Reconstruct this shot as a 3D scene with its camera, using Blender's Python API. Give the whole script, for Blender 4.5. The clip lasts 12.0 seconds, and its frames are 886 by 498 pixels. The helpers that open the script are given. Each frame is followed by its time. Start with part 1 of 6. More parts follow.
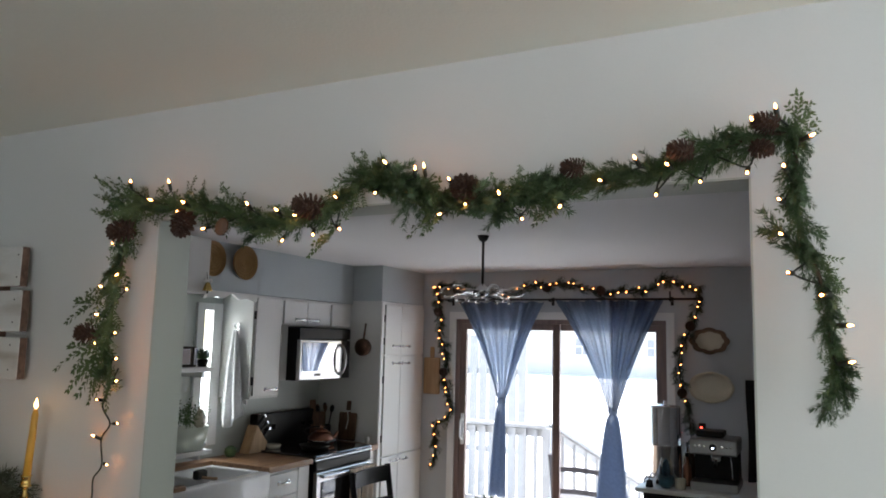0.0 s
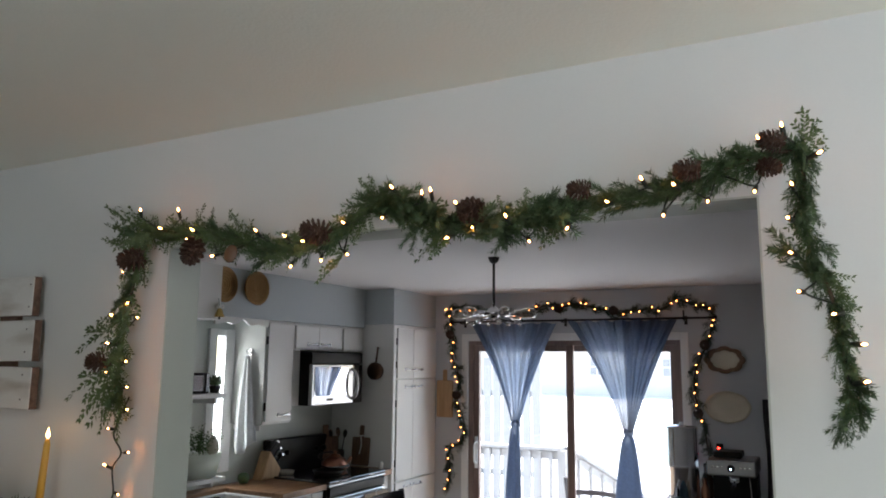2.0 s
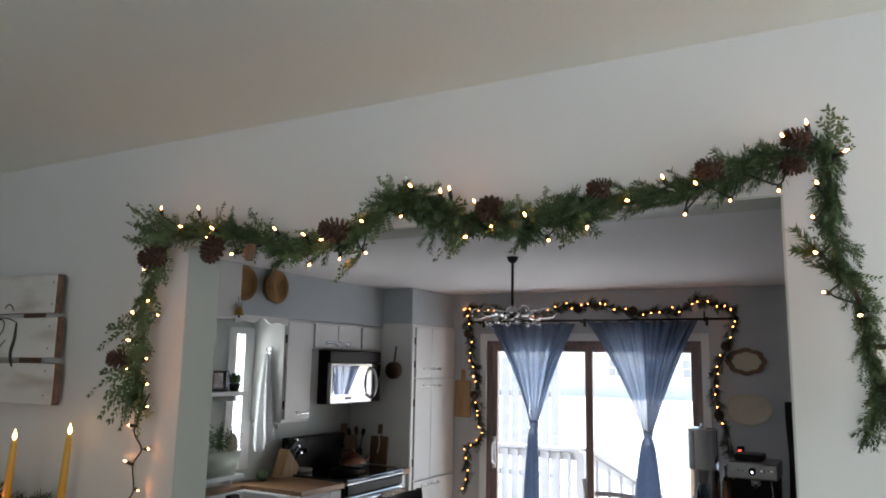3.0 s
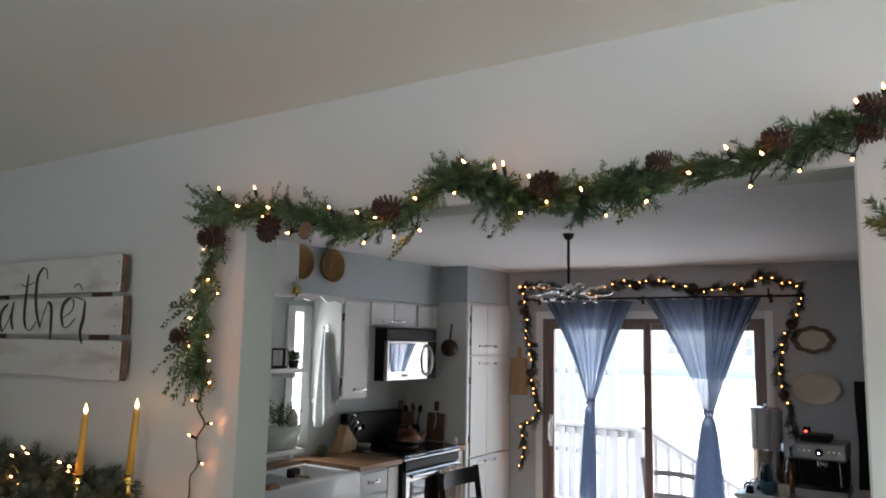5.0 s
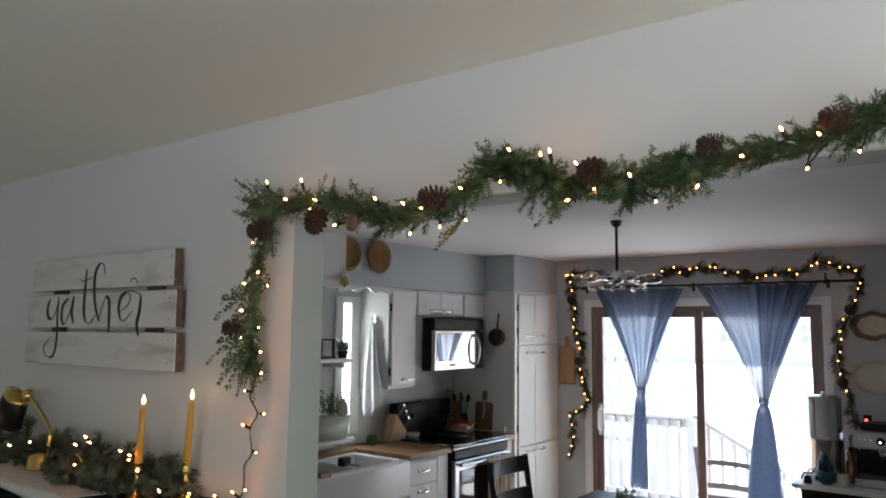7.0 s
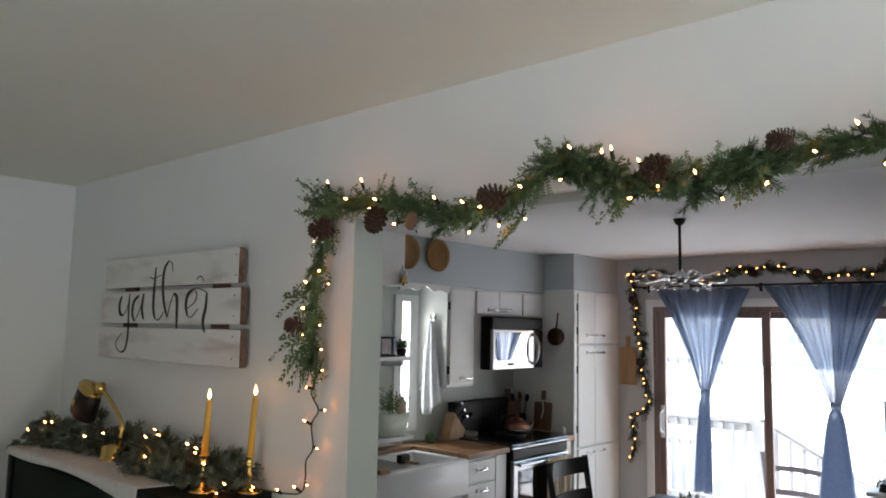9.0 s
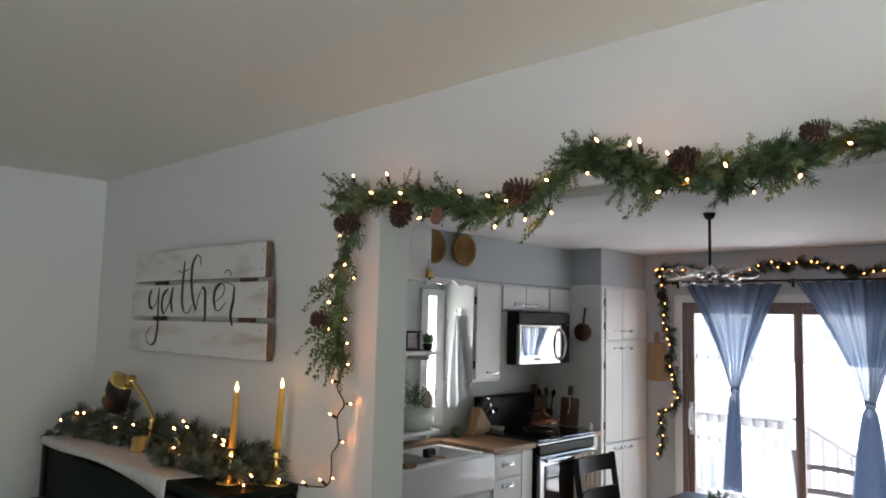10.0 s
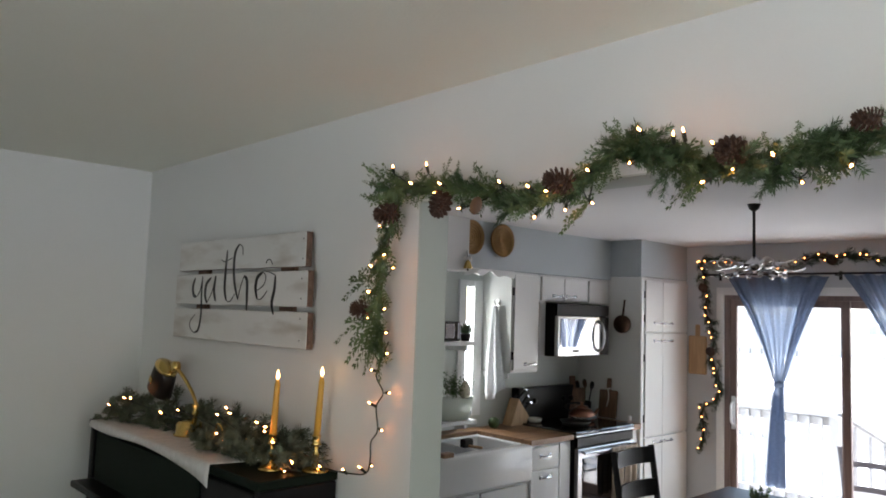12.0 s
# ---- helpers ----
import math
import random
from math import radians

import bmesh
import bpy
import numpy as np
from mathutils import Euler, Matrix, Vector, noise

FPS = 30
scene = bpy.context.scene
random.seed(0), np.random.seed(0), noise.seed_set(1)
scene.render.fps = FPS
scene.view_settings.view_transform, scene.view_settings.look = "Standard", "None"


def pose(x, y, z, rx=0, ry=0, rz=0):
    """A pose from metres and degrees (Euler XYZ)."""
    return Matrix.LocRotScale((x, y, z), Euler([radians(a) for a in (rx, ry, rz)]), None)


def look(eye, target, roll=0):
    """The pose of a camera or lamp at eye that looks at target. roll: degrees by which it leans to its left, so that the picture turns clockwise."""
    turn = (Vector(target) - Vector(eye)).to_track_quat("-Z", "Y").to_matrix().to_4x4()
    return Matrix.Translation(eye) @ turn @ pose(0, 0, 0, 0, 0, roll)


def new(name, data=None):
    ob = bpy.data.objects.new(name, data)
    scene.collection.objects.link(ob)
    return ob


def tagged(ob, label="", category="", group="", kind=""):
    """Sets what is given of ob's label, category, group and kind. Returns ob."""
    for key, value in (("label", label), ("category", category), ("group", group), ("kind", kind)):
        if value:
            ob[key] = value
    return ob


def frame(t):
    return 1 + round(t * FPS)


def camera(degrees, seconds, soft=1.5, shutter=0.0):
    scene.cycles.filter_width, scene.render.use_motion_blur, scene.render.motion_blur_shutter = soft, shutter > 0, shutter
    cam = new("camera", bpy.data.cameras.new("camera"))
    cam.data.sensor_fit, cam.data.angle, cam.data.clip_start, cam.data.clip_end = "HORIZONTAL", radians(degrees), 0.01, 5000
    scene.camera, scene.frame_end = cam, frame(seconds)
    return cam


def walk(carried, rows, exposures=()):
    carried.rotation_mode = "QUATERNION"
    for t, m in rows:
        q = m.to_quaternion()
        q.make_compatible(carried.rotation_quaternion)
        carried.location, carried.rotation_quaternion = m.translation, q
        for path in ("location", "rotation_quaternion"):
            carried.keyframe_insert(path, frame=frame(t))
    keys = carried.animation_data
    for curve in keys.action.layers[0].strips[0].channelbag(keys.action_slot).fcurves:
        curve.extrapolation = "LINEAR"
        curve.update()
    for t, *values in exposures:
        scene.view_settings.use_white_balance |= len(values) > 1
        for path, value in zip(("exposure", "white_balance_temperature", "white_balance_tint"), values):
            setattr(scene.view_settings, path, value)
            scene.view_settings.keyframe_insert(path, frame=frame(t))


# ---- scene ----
cam = camera(62.1, 12.0, 1.8)
PATH = [
    (0, (0.059, 0.636, 1.786), (-0.836, 2.407, 2.037), 1.4),
    (0.5, (0.061, 0.637, 1.787), (-0.834, 2.406, 2.056), 1.0),
    (1, (0.064, 0.637, 1.789), (-0.831, 2.403, 2.076), 0.8),
    (1.5, (0.065, 0.64, 1.791), (-0.842, 2.398, 2.091), 0.7),
    (2, (0.066, 0.642, 1.791), (-0.855, 2.391, 2.1), 0.6),
    (2.5, (0.065, 0.645, 1.791), (-0.878, 2.381, 2.104), 0.8),
    (4.5, (0.056, 0.658, 1.788), (-0.998, 2.336, 2.054), 1.3),
    (5, (0.055, 0.664, 1.79), (-1.041, 2.319, 2.036), 1.1),
    (5.5, (0.055, 0.672, 1.791), (-1.071, 2.309, 2.023), 0.7),
    (6, (0.054, 0.673, 1.791), (-1.095, 2.295, 2.016), 0.6),
    (6.5, (0.053, 0.669, 1.791), (-1.117, 2.276, 2.009), 0.6),
    (7, (0.05, 0.667, 1.791), (-1.148, 2.253, 2.007), 0.6),
    (9, (0.045, 0.67, 1.792), (-1.276, 2.157, 2.002), 1.1),
    (9.5, (0.042, 0.674, 1.791), (-1.307, 2.137, 1.994), 1.2),
    (10, (0.041, 0.679, 1.792), (-1.334, 2.118, 1.986), 1.4),
    (10.5, (0.041, 0.68, 1.79), (-1.356, 2.099, 1.976), 1.5),
    (11, (0.041, 0.678, 1.789), (-1.375, 2.079, 1.967), 1.7),
    (11.5, (0.042, 0.675, 1.79), (-1.39, 2.061, 1.962), 1.8),
    (12, (0.038, 0.677, 1.791), (-1.411, 2.046, 1.957), 1.9),
]
walk(cam, [(t, look(eye, target, roll)) for t, eye, target, roll in PATH], exposures=[(0, 2.1, 6750, 10), (6.5, 2.27, 6780, 11), (12, 2.52, 6880, 11)])

# ---- world and lights ----
world = bpy.data.worlds.new("winter_sky")
scene.world = world
world.use_nodes = True
wn = world.node_tree.nodes
sky = wn.new("ShaderNodeTexSky")
sky.sky_type = "NISHITA"
sky.sun_disc = False
sky.sun_elevation = radians(60)
sky.sun_rotation = radians(11)
sky.dust_density = 0.6
sky.air_density = 1.3
wn["Background"].inputs["Strength"].default_value = 0.15
world.node_tree.links.new(sky.outputs[0], wn["Background"].inputs[0])


def lamp(name, kind, m, energy, color, **kw):
    data = bpy.data.lights.new(name, kind)
    data.energy, data.color = energy, color
    if kind == "AREA":
        data.shape, data.size, data.size_y = "RECTANGLE", kw["size"][0], kw["size"][1]
    if kind == "SUN":
        data.angle = radians(kw["angle"])
    ob = new(name, data)
    ob.matrix_world = m
    return ob


lamp("sun", "SUN", look((1, 11.2, 9), (0, 6, 0)), 4.0, (1.0, 0.96, 0.9), angle=10)
# area lamps at assumed, unseen living room windows, placed to shape the wall light
lamp("side_key_light", "AREA", look((1.88, 1.22, 1.5), (0.9, 2.87, 1.75)), 1.6, (0.95, 0.98, 1.0), size=(0.85, 1.2))
# added fill from behind the camera, tilted up to lift the ceiling
lamp("rear_fill_light", "AREA", look((0.6, -1.88, 1.35), (0.6, 2, 8.0)), 3.1, (0.97, 0.97, 0.96), size=(1.1, 1.3))
# daylight in the kitchen window
lamp("kitchen_window_light", "AREA", look((-3.98, 4.73, 1.5), (-3.0, 4.78, 1.45)), 1.2, (0.92, 0.97, 1.0), size=(0.10, 0.85))

# ---- materials ----


def mat(name, color, rough=0.6, metal=0.0, var=0.12, scale=6.0, fine=90.0, bump=0.15, dist=0.002, spec=0.5, dark=None, per_object=0.0, sheen=0.0):
    m = bpy.data.materials.new(name)
    m.use_nodes = True
    nt = m.node_tree
    n, ln = nt.nodes, nt.links
    b = n["Principled BSDF"]
    geo = n.new("ShaderNodeNewGeometry")
    big, small = n.new("ShaderNodeTexNoise"), n.new("ShaderNodeTexNoise")
    big.inputs["Scale"].default_value, small.inputs["Scale"].default_value = scale, fine
    big.inputs["Detail"].default_value = 5
    for t in (big, small):
        ln.new(geo.outputs["Position"], t.inputs["Vector"])
    ramp = n.new("ShaderNodeMix")
    ramp.data_type = "RGBA"
    other = dark or tuple(c * (1 - var) for c in color)
    lift = tuple(min(1, c * (1 + var * 0.6)) for c in color)
    ramp.inputs[6].default_value, ramp.inputs[7].default_value = (*other, 1), (*lift, 1)
    add = n.new("ShaderNodeMath")
    add.operation = "MULTIPLY_ADD"
    add.inputs[1].default_value = 0.35
    ln.new(small.outputs["Fac"], add.inputs[0])
    sub = n.new("ShaderNodeMath")
    sub.operation = "MULTIPLY"
    sub.inputs[1].default_value = 0.65
    ln.new(big.outputs["Fac"], sub.inputs[0])
    ln.new(sub.outputs[0], add.inputs[2])
    fac = add.outputs[0]
    if per_object:
        info = n.new("ShaderNodeObjectInfo")
        mix = n.new("ShaderNodeMath")
        mix.operation = "MULTIPLY_ADD"
        mix.inputs[1].default_value = per_object
        ln.new(info.outputs["Random"], mix.inputs[0])
        ln.new(add.outputs[0], mix.inputs[2])
        off = n.new("ShaderNodeMath")
        off.operation = "SUBTRACT"
        off.inputs[1].default_value = per_object / 2
        off.use_clamp = True
        ln.new(mix.outputs[0], off.inputs[0])
        fac = off.outputs[0]
    ln.new(fac, ramp.inputs[0])
    ln.new(ramp.outputs[2], b.inputs["Base Color"])
    b.inputs["Roughness"].default_value, b.inputs["Metallic"].default_value = rough, metal
    b.inputs["Specular IOR Level"].default_value = spec
    if sheen:
        b.inputs["Sheen Weight"].default_value = sheen
    if bump:
        bp = n.new("ShaderNodeBump")
        bp.inputs["Strength"].default_value, bp.inputs["Distance"].default_value = bump, dist
        ln.new(small.outputs["Fac"], bp.inputs["Height"])
        ln.new(bp.outputs[0], b.inputs["Normal"])
    return m


def wood(name, light, dark, axis=0, rough=0.5, grain=14.0):
    """Wood with grain running along one axis of the place."""
    m = bpy.data.materials.new(name)
    m.use_nodes = True
    n, ln = m.node_tree.nodes, m.node_tree.links
    b = n["Principled BSDF"]
    geo, mp = n.new("ShaderNodeNewGeometry"), n.new("ShaderNodeMapping")
    stretch = [grain] * 3
    stretch[axis] = grain / 14
    mp.inputs["Scale"].default_value = stretch
    ln.new(geo.outputs["Position"], mp.inputs["Vector"])
    info = n.new("ShaderNodeObjectInfo")
    off = n.new("ShaderNodeVectorMath")
    off.operation = "ADD"
    ln.new(mp.outputs[0], off.inputs[0])
    ln.new(info.outputs["Random"], off.inputs[1])
    noi = n.new("ShaderNodeTexNoise")
    noi.inputs["Scale"].default_value, noi.inputs["Detail"].default_value, noi.inputs["Distortion"].default_value = 3.0, 8, 0.6
    ln.new(off.outputs[0], noi.inputs["Vector"])
    cr = n.new("ShaderNodeValToRGB")
    cr.color_ramp.elements[0].position, cr.color_ramp.elements[1].position = 0.32, 0.68
    cr.color_ramp.elements[0].color, cr.color_ramp.elements[1].color = (*dark, 1), (*light, 1)
    ln.new(noi.outputs["Fac"], cr.inputs[0])
    ln.new(cr.outputs[0], b.inputs["Base Color"])
    b.inputs["Roughness"].default_value = rough
    bp = n.new("ShaderNodeBump")
    bp.inputs["Strength"].default_value, bp.inputs["Distance"].default_value = 0.2, 0.002
    ln.new(noi.outputs["Fac"], bp.inputs["Height"])
    ln.new(bp.outputs[0], b.inputs["Normal"])
    return m


def glow(name, color, strength):
    m = bpy.data.materials.new(name)
    m.use_nodes = True
    b = m.node_tree.nodes["Principled BSDF"]
    b.inputs["Base Color"].default_value = (*color, 1)
    b.inputs["Emission Color"].default_value = (*color, 1)
    b.inputs["Emission Strength"].default_value = strength
    return m


def glass(name, color=(1, 1, 1), rough=0.0, gloss=0.6, low=0.04, sharp=4.0):
    """Clear glass: mostly passes light, with a gloss."""
    m = bpy.data.materials.new(name)
    m.use_nodes = True
    n, ln = m.node_tree.nodes, m.node_tree.links
    n.remove(n["Principled BSDF"])
    tr, gl, mx, fr = n.new("ShaderNodeBsdfTransparent"), n.new("ShaderNodeBsdfGlossy"), n.new("ShaderNodeMixShader"), n.new("ShaderNodeLayerWeight")
    pw = n.new("ShaderNodeMath")
    pw.operation = "POWER"
    pw.inputs[1].default_value = sharp
    sc = n.new("ShaderNodeMath")
    sc.operation = "MULTIPLY_ADD"
    sc.inputs[1].default_value, sc.inputs[2].default_value = gloss, low
    tr.inputs[0].default_value = (*color, 1)
    gl.inputs["Roughness"].default_value = rough
    ln.new(fr.outputs["Facing"], pw.inputs[0])
    ln.new(pw.outputs[0], sc.inputs[0])
    ln.new(sc.outputs[0], mx.inputs[0])
    ln.new(tr.outputs[0], mx.inputs[1])
    ln.new(gl.outputs[0], mx.inputs[2])
    ln.new(mx.outputs[0], n["Material Output"].inputs["Surface"])
    return m


def cloth(name, color, through_light=0.5, open_weave=0.0, weave=900.0):
    """Fabric that lets some light through, with a fine weave."""
    m = bpy.data.materials.new(name)
    m.use_nodes = True
    n, ln = m.node_tree.nodes, m.node_tree.links
    n.remove(n["Principled BSDF"])
    geo = n.new("ShaderNodeNewGeometry")
    noi = n.new("ShaderNodeTexNoise")
    noi.inputs["Scale"].default_value, noi.inputs["Detail"].default_value = 40, 6
    ln.new(geo.outputs["Position"], noi.inputs["Vector"])
    mix = n.new("ShaderNodeMix")
    mix.data_type = "RGBA"
    mix.inputs[6].default_value, mix.inputs[7].default_value = (*(c * 0.8 for c in color), 1), (*(min(1, c * 1.15) for c in color), 1)
    ln.new(noi.outputs["Fac"], mix.inputs[0])
    di, tl, tp = n.new("ShaderNodeBsdfDiffuse"), n.new("ShaderNodeBsdfTranslucent"), n.new("ShaderNodeBsdfTransparent")
    ln.new(mix.outputs[2], di.inputs[0])
    ln.new(mix.outputs[2], tl.inputs[0])
    wv = n.new("ShaderNodeTexNoise")
    wv.inputs["Scale"].default_value = weave
    ln.new(geo.outputs["Position"], wv.inputs["Vector"])
    bp = n.new("ShaderNodeBump")
    bp.inputs["Strength"].default_value, bp.inputs["Distance"].default_value = 0.3, 0.001
    ln.new(wv.outputs["Fac"], bp.inputs["Height"])
    ln.new(bp.outputs[0], di.inputs["Normal"])
    a, c = n.new("ShaderNodeMixShader"), n.new("ShaderNodeMixShader")
    a.inputs[0].default_value, c.inputs[0].default_value = through_light, open_weave
    ln.new(di.outputs[0], a.inputs[1])
    ln.new(tl.outputs[0], a.inputs[2])
    ln.new(a.outputs[0], c.inputs[1])
    ln.new(tp.outputs[0], c.inputs[2])
    ln.new(c.outputs[0], n["Material Output"].inputs["Surface"])
    return m


M_WALL = mat("living_wall_paint", (0.70, 0.72, 0.71), 0.75, var=0.05, scale=1.2, fine=160, bump=0.12, dist=0.0015)
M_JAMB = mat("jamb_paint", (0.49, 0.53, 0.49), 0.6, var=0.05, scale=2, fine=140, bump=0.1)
M_CEIL = mat("living_ceiling_paint", (0.82, 0.845, 0.76), 0.85, var=0.06, scale=1.0, fine=120, bump=0.3, dist=0.003)
M_KCEIL = mat("kitchen_ceiling_paint", (0.72, 0.72, 0.73), 0.8, var=0.05, scale=1.0, fine=120, bump=0.25, dist=0.003)
M_KWALL = mat("kitchen_wall_paint", (0.53, 0.55, 0.575), 0.65, var=0.07, scale=1.5, fine=150, bump=0.12)
M_KSIDE = mat("kitchen_pale_paint", (0.58, 0.61, 0.58), 0.65, var=0.06, scale=1.5, fine=150, bump=0.12)
M_SOFFIT = mat("soffit_blue_grey_paint", (0.46, 0.51, 0.53), 0.6, var=0.05, scale=1.5, fine=150, bump=0.12)
M_CAB = mat("white_cabinet_paint", (0.74, 0.74, 0.72), 0.4, var=0.05, scale=3, fine=60, bump=0.06)
M_TRIM = mat("white_trim_paint", (0.78, 0.78, 0.78), 0.4, var=0.05, scale=4, fine=70, bump=0.06)
M_FLOOR = wood("oak_floor", (0.27, 0.22, 0.18), (0.17, 0.135, 0.105), axis=1, rough=0.4, grain=10)
M_BUTCHER = wood("butcher_block", (0.36, 0.20, 0.10), (0.17, 0.08, 0.035), axis=1, rough=0.45, grain=12)
M_BOARD = wood("pale_maple", (0.50, 0.32, 0.17), (0.36, 0.21, 0.10), axis=2, rough=0.55, grain=12)
M_WALNUT = wood("walnut", (0.20, 0.11, 0.06), (0.09, 0.045, 0.025), axis=2, rough=0.5, grain=12)
M_DOORWOOD = wood("brown_door_wood", (0.26, 0.185, 0.165), (0.17, 0.12, 0.11), axis=2, rough=0.4, grain=10)
M_WICKER = mat("wicker", (0.42, 0.24, 0.09), 0.7, var=0.4, scale=60, fine=260, bump=0.8, dist=0.004)
M_BLACK = mat("black_enamel", (0.008, 0.008, 0.009), 0.4, var=0.3, scale=5, fine=80, bump=0.04, spec=0.15)
M_BLACKWOOD = mat("black_painted_wood", (0.012, 0.012, 0.014), 0.4, var=0.4, scale=8, fine=120, bump=0.1, spec=0.2)
M_PIANO = mat("dark_green_black_lacquer", (0.011, 0.017, 0.013), 0.5, var=0.4, scale=5, fine=90, bump=0.05, spec=0.03)
M_DARKGLASS = mat("dark_mirror_glass", (0.02, 0.02, 0.022), 0.05, var=0.1, bump=0.0, spec=0.8)
M_STEEL = mat("brushed_steel", (0.44, 0.44, 0.45), 0.28, 1.0, var=0.12, scale=12, fine=220, bump=0.08)
M_MIRRORDOOR = mat("polished_oven_glass", (0.72, 0.72, 0.74), 0.04, 1.0, var=0.04, bump=0.0)
M_TANK = mat("polished_tank_steel", (0.68, 0.68, 0.69), 0.07, 1.0, var=0.1, scale=8, bump=0.0)
M_GREYWOOD = mat("weathered_grey_wood", (0.09, 0.088, 0.10), 0.7, var=0.3, scale=20, fine=120, bump=0.3)
M_CHROME = mat("chrome", (0.75, 0.75, 0.76), 0.1, 1.0, var=0.05, bump=0.0)
M_COPPER = mat("aged_copper", (0.30, 0.14, 0.09), 0.35, 1.0, var=0.35, scale=25, bump=0.08)
M_BRONZE = mat("dark_bronze", (0.11, 0.065, 0.045), 0.38, 0.8, var=0.3, scale=20, bump=0.05)
M_BRASS = mat("polished_brass", (0.72, 0.50, 0.17), 0.2, 1.0, var=0.2, scale=20, bump=0.05)
M_IRON = mat("dark_iron", (0.025, 0.022, 0.02), 0.5, 0.6, var=0.3, scale=20, bump=0.1)
M_CERAMIC = mat("white_fireclay", (0.80, 0.80, 0.79), 0.15, var=0.04, scale=4, bump=0.0)
M_CREAM = mat("cream_stoneware", (0.62, 0.57, 0.45), 0.25, var=0.12, scale=15, bump=0.03)
M_RIM = mat("brown_glaze_rim", (0.20, 0.12, 0.07), 0.3, var=0.3, scale=30, bump=0.05)
M_GREENPOT = mat("pale_green_enamel", (0.55, 0.60, 0.52), 0.3, var=0.08, scale=10, bump=0.02)
M_TOWEL = cloth("white_striped_towel", (0.82, 0.83, 0.85), 0.12)
M_LINEN = cloth("natural_linen", (0.55, 0.46, 0.37), 0.25)
M_RUNNER = cloth("white_runner_cloth", (0.78, 0.77, 0.75), 0.2)
M_CURTAIN = cloth("blue_grey_sheer", (0.20, 0.255, 0.355), 0.64, 0.13)
M_GLASS = glass("clear_glass")
M_BULBGLASS = glass("bulb_glass", (0.88, 0.88, 0.86), 0.03, 0.9, 0.08, 1.8)
M_FIR = mat("fir_green", (0.072, 0.128, 0.055), 0.55, var=0.5, scale=40, fine=300, bump=0.0, per_object=0.7)
# second fir green, darkened so the door garland's shade sits in its colour
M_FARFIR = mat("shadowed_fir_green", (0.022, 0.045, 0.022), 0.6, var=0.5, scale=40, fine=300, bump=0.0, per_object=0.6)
M_CEDAR = mat("cedar_green", (0.088, 0.142, 0.052), 0.55, var=0.5, scale=40, fine=300, bump=0.0, per_object=0.6)
M_FLOCK = mat("frosted_green", (0.105, 0.13, 0.09), 0.8, var=0.4, scale=40, fine=300, bump=0.0, per_object=0.6)
M_TWIG = mat("brown_twig", (0.07, 0.045, 0.025), 0.7, var=0.4, scale=60, bump=0.2)
M_CONE = mat("pine_cone_brown", (0.062, 0.031, 0.019), 0.6, var=0.5, scale=50, fine=260, bump=0.3, per_object=0.4)
M_CORD = mat("dark_green_cord", (0.012, 0.02, 0.012), 0.5, var=0.3, bump=0.0)
M_BULB = glow("warm_mini_bulb", (1.0, 0.32, 0.09), 15.5)
M_BULBFAR = glow("warm_seed_bulb", (1.0, 0.31, 0.085), 4.5)
M_FLAME = glow("candle_flame", (1.0, 0.50, 0.16), 4.0)
M_REDLED = glow("red_led", (1.0, 0.03, 0.02), 6)
M_BLUELED = glow("blue_white_led", (0.6, 0.75, 1.0), 4)
M_WAX = mat("amber_beeswax", (0.62, 0.34, 0.05), 0.45, var=0.12, scale=20, fine=100, bump=0.05)
M_SNOW = mat("snow", (0.85, 0.86, 0.88), 0.7, var=0.05, scale=0.6, fine=12, bump=0.4, dist=0.03)
M_RAIL = mat("weathered_white_rail", (0.30, 0.30, 0.30), 0.6, var=0.15, scale=4, fine=50, bump=0.2)
M_SIDING = mat("grey_siding", (0.62, 0.575, 0.52), 0.6, var=0.15, scale=2, fine=30, bump=0.1)
M_INK = mat("black_lettering", (0.015, 0.015, 0.015), 0.6, var=0.3, scale=60, bump=0.0)
M_LEAF = mat("herb_leaf", (0.09, 0.16, 0.06), 0.5, var=0.4, scale=50, bump=0.0, per_object=0.4)
M_DARKCLOTH = mat("dark_cloth", (0.03, 0.027, 0.03), 0.9, var=0.4, scale=20, fine=300, bump=0.3)
M_TEAL = mat("teal_glaze", (0.03, 0.10, 0.13), 0.3, var=0.2, scale=20, bump=0.0)
M_AMBER = mat("dark_bottle", (0.05, 0.02, 0.012), 0.12, var=0.2, bump=0.0)
M_PANE = mat("window_pane_dark", (0.30, 0.30, 0.31), 0.3, var=0.2, scale=2, bump=0.0)


